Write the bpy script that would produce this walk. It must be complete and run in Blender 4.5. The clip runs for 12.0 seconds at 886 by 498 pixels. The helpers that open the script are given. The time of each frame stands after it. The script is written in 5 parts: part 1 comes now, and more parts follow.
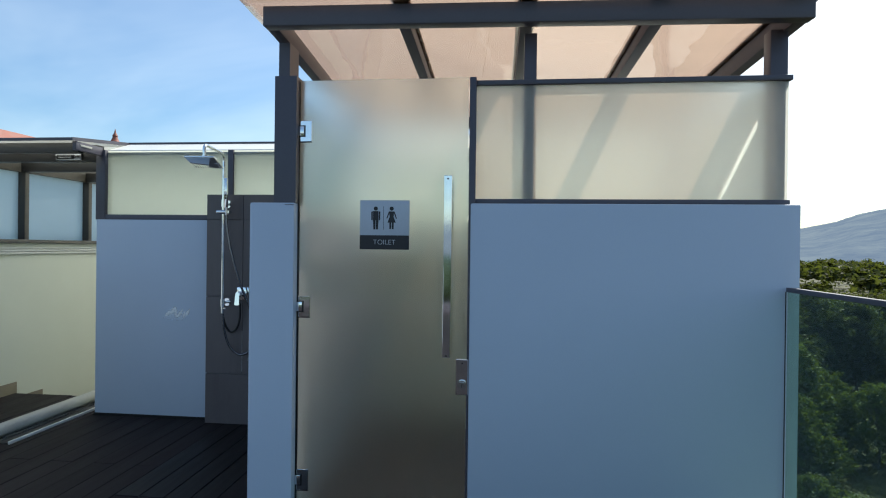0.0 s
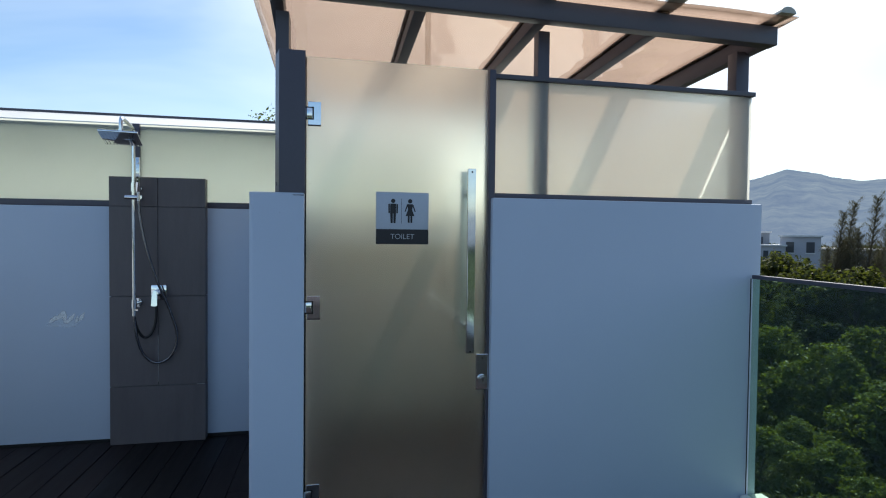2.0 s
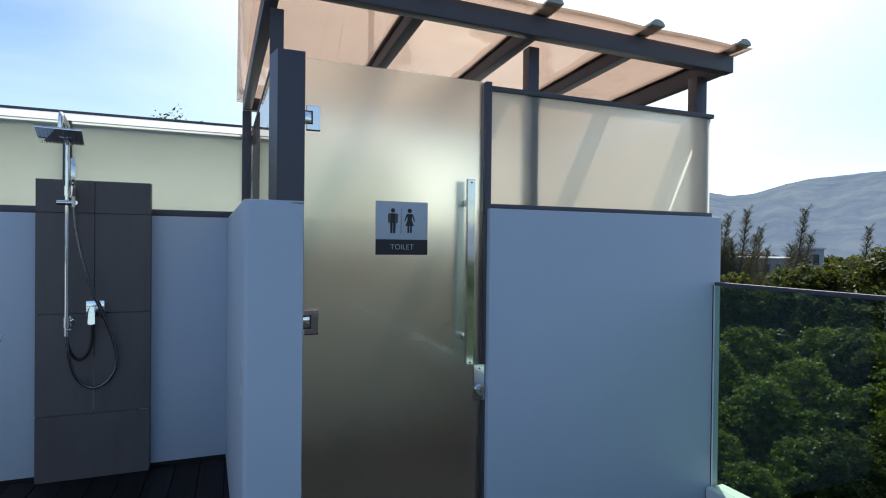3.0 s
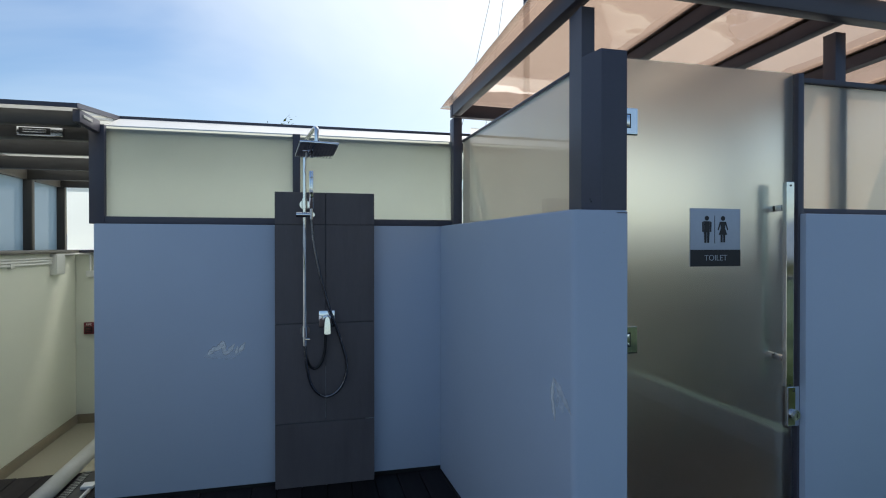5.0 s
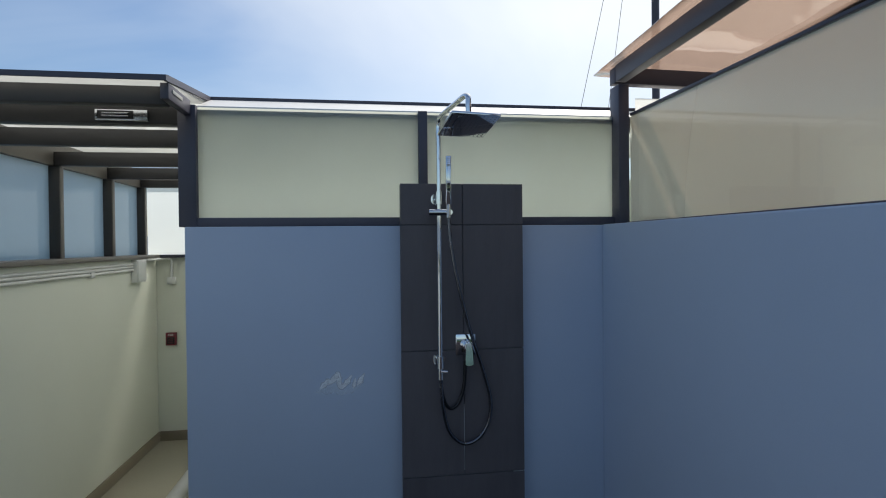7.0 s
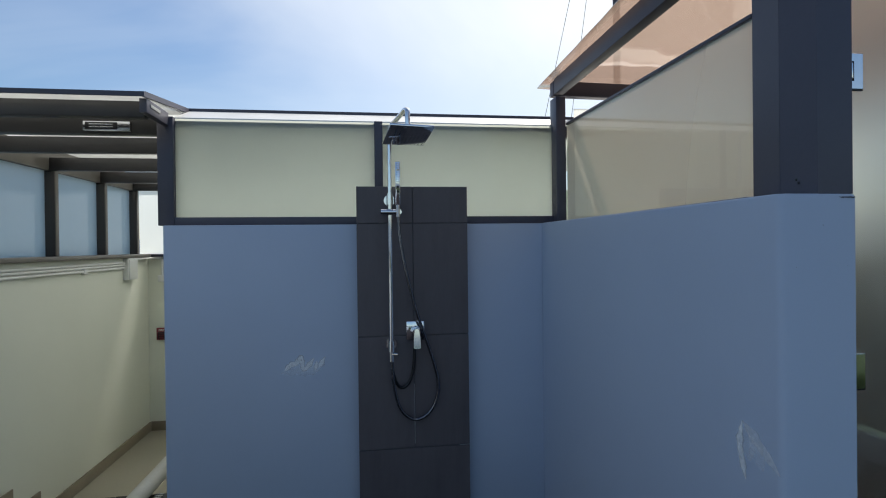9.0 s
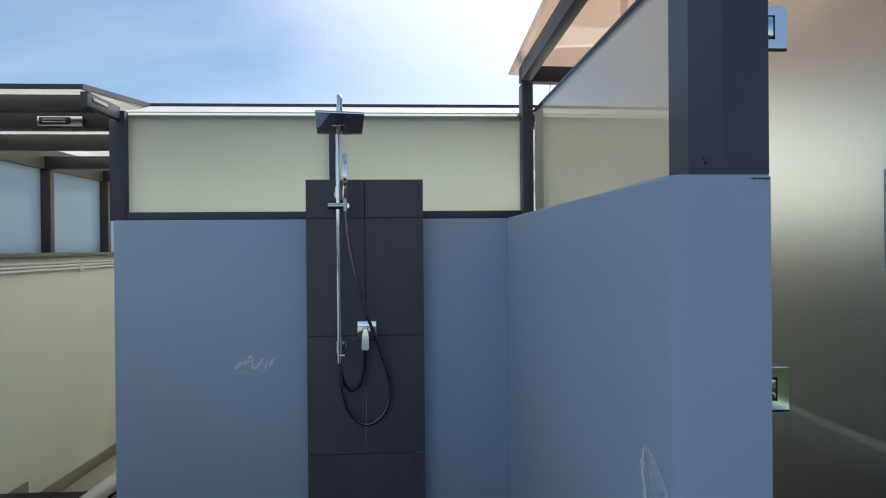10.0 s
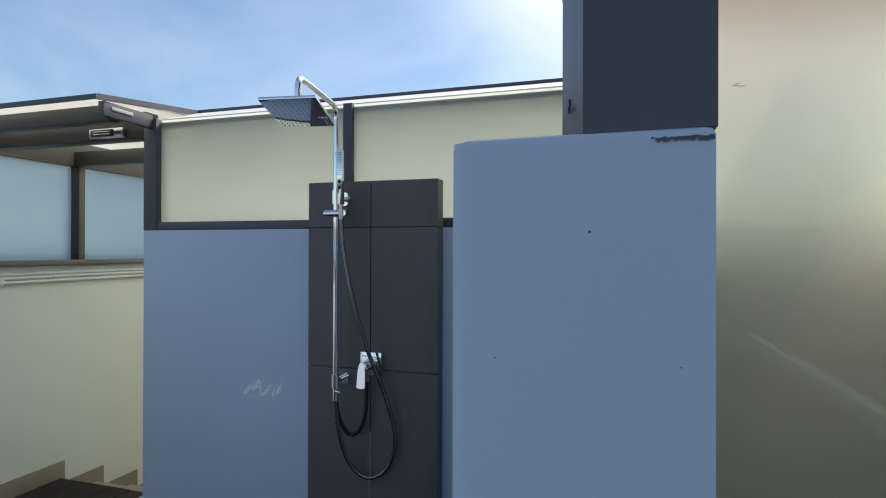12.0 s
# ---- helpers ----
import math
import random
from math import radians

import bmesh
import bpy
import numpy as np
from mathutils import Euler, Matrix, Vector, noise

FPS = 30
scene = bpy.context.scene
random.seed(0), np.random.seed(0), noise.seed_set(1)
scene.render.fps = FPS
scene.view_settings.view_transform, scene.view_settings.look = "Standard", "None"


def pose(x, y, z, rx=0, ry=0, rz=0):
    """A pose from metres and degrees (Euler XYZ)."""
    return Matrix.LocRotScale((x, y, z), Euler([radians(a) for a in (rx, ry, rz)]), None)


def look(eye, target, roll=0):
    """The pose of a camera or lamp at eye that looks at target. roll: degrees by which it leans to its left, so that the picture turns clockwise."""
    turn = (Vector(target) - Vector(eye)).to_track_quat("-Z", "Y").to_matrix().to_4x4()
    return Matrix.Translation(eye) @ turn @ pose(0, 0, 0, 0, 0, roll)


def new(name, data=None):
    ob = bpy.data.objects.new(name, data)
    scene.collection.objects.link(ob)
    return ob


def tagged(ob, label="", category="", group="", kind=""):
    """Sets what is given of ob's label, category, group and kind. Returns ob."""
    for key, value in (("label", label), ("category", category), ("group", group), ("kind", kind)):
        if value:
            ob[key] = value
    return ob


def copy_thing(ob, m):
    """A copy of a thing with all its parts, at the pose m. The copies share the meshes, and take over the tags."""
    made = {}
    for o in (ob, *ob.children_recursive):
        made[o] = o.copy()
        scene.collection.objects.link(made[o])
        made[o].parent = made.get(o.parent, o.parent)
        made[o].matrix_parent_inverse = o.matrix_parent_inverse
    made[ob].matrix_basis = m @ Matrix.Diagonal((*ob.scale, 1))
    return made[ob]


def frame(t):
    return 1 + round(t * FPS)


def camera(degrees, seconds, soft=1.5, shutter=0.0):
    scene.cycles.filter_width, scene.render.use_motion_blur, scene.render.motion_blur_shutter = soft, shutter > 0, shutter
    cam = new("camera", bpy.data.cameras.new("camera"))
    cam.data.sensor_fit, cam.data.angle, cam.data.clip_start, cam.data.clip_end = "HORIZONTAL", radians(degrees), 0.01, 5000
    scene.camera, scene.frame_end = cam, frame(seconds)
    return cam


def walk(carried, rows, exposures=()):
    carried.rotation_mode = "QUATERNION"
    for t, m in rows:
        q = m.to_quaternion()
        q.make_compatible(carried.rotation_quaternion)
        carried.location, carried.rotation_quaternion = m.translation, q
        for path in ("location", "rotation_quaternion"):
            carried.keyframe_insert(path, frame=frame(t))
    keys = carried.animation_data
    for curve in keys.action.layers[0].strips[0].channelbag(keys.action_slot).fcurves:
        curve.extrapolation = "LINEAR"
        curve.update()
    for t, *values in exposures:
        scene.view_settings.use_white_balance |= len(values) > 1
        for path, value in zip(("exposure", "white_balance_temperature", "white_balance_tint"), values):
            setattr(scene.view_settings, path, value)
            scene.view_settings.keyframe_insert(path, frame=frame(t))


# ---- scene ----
cam = camera(78.96, 12.0, soft=1.1)
PATH = [
    (0.0, (1.082, 0.822, 1.413), (0.885, 2.813, 1.408), 0.69),
    (0.5, (0.875, 0.914, 1.408), (0.905, 2.913, 1.393), 0.58),
    (1.0, (0.664, 0.919, 1.385), (0.801, 2.914, 1.375), 0.71),
    (1.5, (0.424, 0.89, 1.44), (0.667, 2.875, 1.404), 0.58),
    (2.0, (0.269, 0.92, 1.445), (0.667, 2.88, 1.392), 0.62),
    (2.5, (0.081, 1.028, 1.441), (0.635, 2.949, 1.394), 0.68),
    (2.7, (0.014, 1.046, 1.441), (0.647, 2.943, 1.412), 0.68),
    (4.3, (-0.75, 1.118, 1.499), (0.084, 2.938, 1.49), 0.5),
    (4.5, (-0.818, 1.22, 1.483), (-0.128, 3.098, 1.474), 0.6),
    (5.0, (-0.989, 1.474, 1.483), (-0.511, 3.416, 1.471), -0.02),
    (5.5, (-1.153, 1.702, 1.478), (-0.848, 3.678, 1.469), -0.29),
    (6.0, (-1.254, 1.895, 1.504), (-1.007, 3.879, 1.49), -0.25),
    (6.5, (-1.349, 2.138, 1.499), (-1.083, 4.12, 1.484), -0.26),
    (7.0, (-1.361, 2.306, 1.521), (-1.08, 4.286, 1.502), -0.57),
    (7.2, (-1.346, 2.286, 1.513), (-1.086, 4.269, 1.501), -0.47),
    (8.8, (-1.242, 1.941, 1.504), (-0.949, 3.92, 1.504), -0.48),
    (9.0, (-1.143, 1.97, 1.486), (-0.865, 3.951, 1.476), -0.68),
    (9.5, (-0.869, 2.071, 1.456), (-0.647, 4.058, 1.449), -0.59),
    (10.0, (-0.638, 2.088, 1.458), (-0.537, 4.086, 1.452), -0.5),
    (10.5, (-0.457, 2.185, 1.529), (-0.601, 4.18, 1.521), 0.07),
    (11.0, (-0.204, 2.497, 1.501), (-0.51, 4.474, 1.49), 0.05),
    (11.5, (-0.032, 2.706, 1.511), (-0.436, 4.665, 1.503), 0.05),
    (12.0, (0.064, 2.772, 1.514), (-0.519, 4.685, 1.52), 0.17),
]
walk(cam, [(t, look(eye, target, roll)) for t, eye, target, roll in PATH], [
    (0.0, 0.63, 6550, 5), (1.5, 0.60, 6550, 7), (2.5, 0.61, 6500, 9), (4.5, 0.41, 6500, 9), (5.5, 0.20, 6500, 10), (6.5, 0.11, 6550, 11), (7.2, 0.12, 6600, 11),
    (9.0, 0.18, 6600, 11), (9.5, 0.29, 6700, 11), (10.0, 0.40, 6750, 11), (10.5, 0.29, 6800, 11), (11.0, 0.43, 6900, 11), (12.0, 0.60, 6950, 11)])

# ---- world and sun ----
SUN_AZ, SUN_EL = 34.0, 50.0  # degrees to the right of +y, above the horizon
world = bpy.data.worlds.new("sky")
scene.world = world
world.use_nodes = True
wt = world.node_tree
wt.nodes.clear()
w_out = wt.nodes.new("ShaderNodeOutputWorld")
w_bg = wt.nodes.new("ShaderNodeBackground")
w_sky = wt.nodes.new("ShaderNodeTexSky")
w_sky.sky_type = 'NISHITA'
w_sky.sun_disc = False
w_sky.sun_elevation = radians(SUN_EL)
w_sky.sun_rotation = radians(SUN_AZ)
w_sky.air_density, w_sky.dust_density, w_sky.ozone_density = 1.1, 0.9, 3.0
w_co = wt.nodes.new("ShaderNodeTexCoord")
w_map = wt.nodes.new("ShaderNodeMapping")
w_map.inputs["Scale"].default_value = (1.0, 1.0, 2.2)
w_n = wt.nodes.new("ShaderNodeTexNoise")
w_n.inputs["Scale"].default_value = 1.5
w_n.inputs["Detail"].default_value = 5
w_n.inputs["Roughness"].default_value = 0.55
w_n.inputs["Distortion"].default_value = 0.5
w_r = wt.nodes.new("ShaderNodeMapRange")
w_r.inputs["From Min"].default_value, w_r.inputs["From Max"].default_value = 0.40, 0.85
w_r.inputs["To Min"].default_value, w_r.inputs["To Max"].default_value = 0.0, 0.30
w_mix = wt.nodes.new("ShaderNodeMix")
w_mix.data_type = 'RGBA'
w_mix.inputs["B"].default_value = (10.2, 10.7, 10.8, 1)
wt.links.new(w_co.outputs["Generated"], w_map.inputs["Vector"])
wt.links.new(w_map.outputs["Vector"], w_n.inputs["Vector"])
wt.links.new(w_n.outputs["Fac"], w_r.inputs["Value"])
w_dot = wt.nodes.new("ShaderNodeVectorMath")  # thin bright veil of high cloud round the sun
w_dot.operation = 'DOT_PRODUCT'
w_dot.inputs[1].default_value = (math.sin(radians(SUN_AZ)) * math.cos(radians(SUN_EL)), math.cos(radians(SUN_AZ)) * math.cos(radians(SUN_EL)), math.sin(radians(SUN_EL)))
w_veil = wt.nodes.new("ShaderNodeMapRange")
w_veil.interpolation_type = 'SMOOTHSTEP'
w_veil.inputs["From Min"].default_value, w_veil.inputs["From Max"].default_value = 0.60, 0.99
w_veil.inputs["To Min"].default_value, w_veil.inputs["To Max"].default_value = 0.0, 0.78
w_sum = wt.nodes.new("ShaderNodeMath")
w_sum.operation, w_sum.use_clamp = 'ADD', True
wt.links.new(w_co.outputs["Generated"], w_dot.inputs[0])
wt.links.new(w_dot.outputs["Value"], w_veil.inputs["Value"])
wt.links.new(w_r.outputs["Result"], w_sum.inputs[0])
wt.links.new(w_veil.outputs["Result"], w_sum.inputs[1])
wt.links.new(w_sum.outputs["Value"], w_mix.inputs["Factor"])
w_hue = wt.nodes.new("ShaderNodeHueSaturation")  # clear tropical blue
w_hue.inputs["Saturation"].default_value, w_hue.inputs["Value"].default_value = 1.15, 1.08
wt.links.new(w_sky.outputs["Color"], w_hue.inputs["Color"])
wt.links.new(w_hue.outputs["Color"], w_mix.inputs["A"])
wt.links.new(w_mix.outputs["Result"], w_bg.inputs["Color"])
w_bg.inputs["Strength"].default_value = 0.1
wt.links.new(w_bg.outputs["Background"], w_out.inputs["Surface"])

sun_data = bpy.data.lights.new("sun", 'SUN')
sun_data.energy, sun_data.angle, sun_data.color = 4.0, radians(0.6), (1.0, 0.95, 0.87)
sun_dir = Vector((math.sin(radians(SUN_AZ)) * math.cos(radians(SUN_EL)), math.cos(radians(SUN_AZ)) * math.cos(radians(SUN_EL)), math.sin(radians(SUN_EL))))
sun = new("sun", sun_data)
sun.matrix_basis = look(sun_dir * 60, (0, 0, 0))


# ---- materials ----
def nodes_of(name):
    m = bpy.data.materials.new(name)
    m.use_nodes = True
    t = m.node_tree
    t.nodes.clear()
    out = t.nodes.new("ShaderNodeOutputMaterial")
    return m, t, out


def noise_node(t, scale, detail=4, rough=0.55, stretch=None, kind="Object"):
    co = t.nodes.new("ShaderNodeTexCoord")
    n = t.nodes.new("ShaderNodeTexNoise")
    n.inputs["Scale"].default_value, n.inputs["Detail"].default_value, n.inputs["Roughness"].default_value = scale, detail, rough
    if stretch:
        mp = t.nodes.new("ShaderNodeMapping")
        mp.inputs["Scale"].default_value = stretch
        t.links.new(co.outputs[kind], mp.inputs["Vector"])
        t.links.new(mp.outputs["Vector"], n.inputs["Vector"])
    else:
        t.links.new(co.outputs[kind], n.inputs["Vector"])
    return n.outputs["Fac"]


def scaled(t, value, lo, hi, a=0.3, b=0.7):
    r = t.nodes.new("ShaderNodeMapRange")
    r.inputs["From Min"].default_value, r.inputs["From Max"].default_value = a, b
    r.inputs["To Min"].default_value, r.inputs["To Max"].default_value = lo, hi
    t.links.new(value, r.inputs["Value"])
    return r.outputs["Result"]


def mixed(t, fac, a, b):
    m = t.nodes.new("ShaderNodeMix")
    m.data_type = 'RGBA'
    for key, v in (("Factor", fac), ("A", a), ("B", b)):
        if isinstance(v, (tuple, list)):
            m.inputs[key].default_value = (*v, 1)
        elif isinstance(v, (int, float)):
            m.inputs[key].default_value = v
        else:
            t.links.new(v, m.inputs[key])
    return m.outputs["Result"]


def bumped(t, value, strength, distance=0.002):
    b = t.nodes.new("ShaderNodeBump")
    b.inputs["Strength"].default_value, b.inputs["Distance"].default_value = strength, distance
    t.links.new(value, b.inputs["Height"])
    return b.outputs["Normal"]


def surface(name, dark, light, rough=(0.5, 0.7), metal=0.0, big=1.5, fine=60.0, bump=0.15, stretch=None, vary=0.0, spec=0.5, grain=0.3, streaks=0.0):
    """A painted, wooden or stone surface: two tones mixed by stains and grain, with fine relief."""
    m, t, out = nodes_of(name)
    p = t.nodes.new("ShaderNodeBsdfPrincipled")
    n1 = noise_node(t, big, 5, 0.6, stretch)
    n2 = noise_node(t, fine, 3, 0.6, stretch)
    col = mixed(t, scaled(t, n1, 0, 1), dark, light)
    col = mixed(t, scaled(t, n2, 0.0, grain), col, tuple(0.5 * (a + b) * 0.8 for a, b in zip(dark, light)))
    if vary:
        info = t.nodes.new("ShaderNodeObjectInfo")
        hsv = t.nodes.new("ShaderNodeHueSaturation")
        t.links.new(col, hsv.inputs["Color"])
        t.links.new(scaled(t, info.outputs["Random"], 1 - vary, 1 + vary, 0, 1), hsv.inputs["Value"])
        col = hsv.outputs["Color"]
    t.links.new(col, p.inputs["Base Color"])
    t.links.new(scaled(t, n1, rough[0], rough[1]), p.inputs["Roughness"])
    p.inputs["Metallic"].default_value = metal
    p.inputs["Specular IOR Level"].default_value = spec
    if bump:
        t.links.new(bumped(t, n2, bump), p.inputs["Normal"])
    if streaks:
        run = noise_node(t, 1.0, 6, 0.7, (13, 13, 1.3))
        t.links.new(mixed(t, scaled(t, run, 0.0, streaks, 0.45, 0.75), col, tuple(0.55 * c for c in dark)), p.inputs["Base Color"])
    t.links.new(p.outputs["BSDF"], out.inputs["Surface"])
    return m


def sheen(t, f0=0.04, most=0.96):
    """How glossy a pane is by the slant at which it is seen."""
    lw = t.nodes.new("ShaderNodeLayerWeight")
    lw.inputs["Blend"].default_value = 0.5
    pw = t.nodes.new("ShaderNodeMath")
    pw.operation = 'POWER'
    pw.inputs[1].default_value = 5.0
    t.links.new(lw.outputs["Facing"], pw.inputs[0])
    ma = t.nodes.new("ShaderNodeMath")
    ma.operation = 'MULTIPLY_ADD'
    ma.inputs[1].default_value, ma.inputs[2].default_value = most, f0
    t.links.new(pw.outputs["Value"], ma.inputs[0])
    return ma.outputs["Value"]


def clear_glass(name, tint=(0.82, 0.92, 0.9), gloss=0.0):
    m, t, out = nodes_of(name)
    tr = t.nodes.new("ShaderNodeBsdfTransparent")
    tr.inputs["Color"].default_value = (*tint, 1)
    gl = t.nodes.new("ShaderNodeBsdfGlossy")
    gl.inputs["Roughness"].default_value = gloss
    mx = t.nodes.new("ShaderNodeMixShader")
    t.links.new(sheen(t), mx.inputs["Fac"])
    t.links.new(tr.outputs["BSDF"], mx.inputs[1])
    t.links.new(gl.outputs["BSDF"], mx.inputs[2])
    t.links.new(mx.outputs["Shader"], out.inputs["Surface"])
    return m


def etched_glass(name, tint, through_tint, share, blur, gloss, clear=0.0):
    """The etched face of a frosted pane: scattered light, a blurred view and a soft sheen."""
    m, t, out = nodes_of(name)
    n = noise_node(t, 2.2, 4)
    tl = t.nodes.new("ShaderNodeBsdfTranslucent")
    t.links.new(mixed(t, scaled(t, n, 0, 1), tuple(c * 0.95 for c in tint), tint), tl.inputs["Color"])
    df = t.nodes.new("ShaderNodeBsdfDiffuse")
    df.inputs["Color"].default_value = (*(c * 0.8 for c in tint), 1)
    sc = t.nodes.new("ShaderNodeMixShader")
    sc.inputs["Fac"].default_value = 0.08
    t.links.new(tl.outputs["BSDF"], sc.inputs[1])
    t.links.new(df.outputs["BSDF"], sc.inputs[2])
    rf = t.nodes.new("ShaderNodeBsdfRefraction")
    rf.inputs["Color"].default_value = (*through_tint, 1)
    rf.inputs["Roughness"].default_value = blur
    rf.inputs["IOR"].default_value = 1.2
    m1 = t.nodes.new("ShaderNodeMixShader")
    m1.inputs["Fac"].default_value = share
    t.links.new(sc.outputs["Shader"], m1.inputs[1])
    t.links.new(rf.outputs["BSDF"], m1.inputs[2])
    gl = t.nodes.new("ShaderNodeBsdfGlossy")
    gl.inputs["Roughness"].default_value = gloss
    m2 = t.nodes.new("ShaderNodeMixShader")
    t.links.new(sheen(t), m2.inputs["Fac"])
    t.links.new(m1.outputs["Shader"], m2.inputs[1])
    t.links.new(gl.outputs["BSDF"], m2.inputs[2])
    t.links.new(m2.outputs["Shader"], out.inputs["Surface"])
    return m


def sheet_plastic(name, tint, body, share):
    """Tinted clear roofing sheet: mostly see-through, a little milky, glossy."""
    m, t, out = nodes_of(name)
    tr = t.nodes.new("ShaderNodeBsdfTransparent")
    tr.inputs["Color"].default_value = (*tint, 1)
    tl = t.nodes.new("ShaderNodeBsdfTranslucent")
    n = noise_node(t, 1.3, 4)
    t.links.new(mixed(t, scaled(t, n, 0, 1), tuple(c * 0.8 for c in body), body), tl.inputs["Color"])
    m1 = t.nodes.new("ShaderNodeMixShader")
    m1.inputs["Fac"].default_value = share
    t.links.new(tr.outputs["BSDF"], m1.inputs[1])
    t.links.new(tl.outputs["BSDF"], m1.inputs[2])
    gl = t.nodes.new("ShaderNodeBsdfGlossy")
    gl.inputs["Roughness"].default_value = 0.04
    t.links.new(bumped(t, noise_node(t, 1.6, 2), 0.6, 0.03), gl.inputs["Normal"])
    m2 = t.nodes.new("ShaderNodeMixShader")
    t.links.new(sheen(t, 0.09, 0.91), m2.inputs["Fac"])
    t.links.new(m1.outputs["Shader"], m2.inputs[1])
    t.links.new(gl.outputs["BSDF"], m2.inputs[2])
    t.links.new(m2.outputs["Shader"], out.inputs["Surface"])
    return m


def leaf_material(name, dark, light, glow=0.6):
    m, t, out = nodes_of(name)
    g = t.nodes.new("ShaderNodeNewGeometry")
    col = mixed(t, g.outputs["Random Per Island"], dark, light)
    col = mixed(t, scaled(t, noise_node(t, 0.25, 3), 0, 0.6), col, tuple(0.6 * c for c in dark))
    df = t.nodes.new("ShaderNodeBsdfDiffuse")
    tl = t.nodes.new("ShaderNodeBsdfTranslucent")
    gl = t.nodes.new("ShaderNodeBsdfGlossy")
    gl.inputs["Roughness"].default_value = 0.45
    gl.inputs["Color"].default_value = (0.5, 0.5, 0.5, 1)
    t.links.new(col, df.inputs["Color"])
    t.links.new(mixed(t, glow, col, (0.24, 0.28, 0.02)), tl.inputs["Color"])
    a = t.nodes.new("ShaderNodeMixShader")
    a.inputs["Fac"].default_value = 0.42
    t.links.new(df.outputs["BSDF"], a.inputs[1])
    t.links.new(tl.outputs["BSDF"], a.inputs[2])
    b = t.nodes.new("ShaderNodeMixShader")
    b.inputs["Fac"].default_value = 0.03
    t.links.new(a.outputs["Shader"], b.inputs[1])
    t.links.new(gl.outputs["BSDF"], b.inputs[2])
    t.links.new(b.outputs["Shader"], out.inputs["Surface"])
    return m


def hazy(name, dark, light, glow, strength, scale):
    """Far hillside: forest tones, with the air's blue haze added as a surface glow."""
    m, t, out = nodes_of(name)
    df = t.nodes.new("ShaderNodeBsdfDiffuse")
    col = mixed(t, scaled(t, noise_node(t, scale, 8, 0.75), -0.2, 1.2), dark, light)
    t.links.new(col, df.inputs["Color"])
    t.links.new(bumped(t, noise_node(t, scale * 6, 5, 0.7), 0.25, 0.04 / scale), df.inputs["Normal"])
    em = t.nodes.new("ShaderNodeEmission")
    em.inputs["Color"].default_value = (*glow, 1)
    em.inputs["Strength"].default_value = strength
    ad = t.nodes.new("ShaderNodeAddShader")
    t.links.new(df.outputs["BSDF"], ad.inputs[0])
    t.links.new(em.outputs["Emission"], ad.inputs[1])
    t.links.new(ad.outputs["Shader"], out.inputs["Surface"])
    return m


BLUE = surface("blue_wall_paint", (0.455, 0.525, 0.635), (0.50, 0.57, 0.68), (0.5, 0.65), 0, 0.8, 160, 0.08, grain=0.1)
CREAM = surface("cream_wall_paint", (0.66, 0.68, 0.58), (0.71, 0.73, 0.63), (0.55, 0.7), 0, 0.9, 120, 0.08, grain=0.1)
LOBBY_STEEL = surface("dark_brown_painted_steel", (0.030, 0.028, 0.027), (0.042, 0.039, 0.038), (0.4, 0.55), 0.0, 2.0, 90, 0.04)
STEEL = surface("dark_painted_steel", (0.065, 0.061, 0.08), (0.083, 0.078, 0.10), (0.38, 0.5), 0.0, 2.0, 90, 0.04)
CHROME = surface("chrome", (0.75, 0.76, 0.78), (0.82, 0.83, 0.85), (0.04, 0.1), 1.0, 6, 50, 0.0)
BRUSHED = surface("brushed_steel", (0.55, 0.56, 0.57), (0.65, 0.66, 0.68), (0.16, 0.28), 1.0, 5, 200, 0.02)
TILE = surface("slate_grey_tile", (0.098, 0.085, 0.090), (0.150, 0.130, 0.134), (0.4, 0.6), 0, 2.5, 70, 0.12, (1, 1, 0.35), vary=0.06, streaks=0.3)
GROUT = surface("pale_grout", (0.10, 0.10, 0.11), (0.15, 0.15, 0.16), (0.8, 0.9), 0, 8, 80, 0.2)
PLANK = surface("dark_decking", (0.0115, 0.0085, 0.0095), (0.0205, 0.0155, 0.0165), (0.6, 0.8), 0, 2.0, 45, 0.25, (6, 0.6, 6), vary=0.3, spec=0.22)
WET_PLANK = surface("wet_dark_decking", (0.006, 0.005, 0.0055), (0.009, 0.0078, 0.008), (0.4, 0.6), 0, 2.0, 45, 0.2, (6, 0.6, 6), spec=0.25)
SUBDECK = surface("black_subdeck", (0.006, 0.006, 0.006), (0.01, 0.01, 0.01), (0.8, 0.9), 0, 3, 40, 0.1)
WHITE = surface("white_paint", (0.74, 0.75, 0.73), (0.8, 0.81, 0.79), (0.45, 0.6), 0, 2, 90, 0.06)
PLASTIC = surface("white_plastic", (0.68, 0.69, 0.66), (0.74, 0.75, 0.72), (0.35, 0.5), 0, 3, 60, 0.03)
FLOOR_TILE = surface("beige_landing_floor", (0.25, 0.235, 0.18), (0.30, 0.28, 0.215), (0.4, 0.55), 0, 1.5, 60, 0.08)
# sill colour; also paints the lit tone of post faces and the side beam
SILL_AND_LIT_STEEL = surface("grey_brown_sill_lit_steel", (0.115, 0.105, 0.09), (0.155, 0.14, 0.122), (0.4, 0.55), 0, 3, 60, 0.05)
SKIRT = surface("brown_skirting_tile", (0.20, 0.17, 0.12), (0.26, 0.22, 0.16), (0.45, 0.6), 0, 3, 60, 0.08)
BLACK = surface("black_plastic", (0.008, 0.008, 0.009), (0.013, 0.013, 0.014), (0.35, 0.5), 0, 4, 80, 0.03)
INK = surface("black_print", (0.012, 0.011, 0.016), (0.018, 0.016, 0.022), (0.4, 0.5), 0, 4, 80, 0.0)
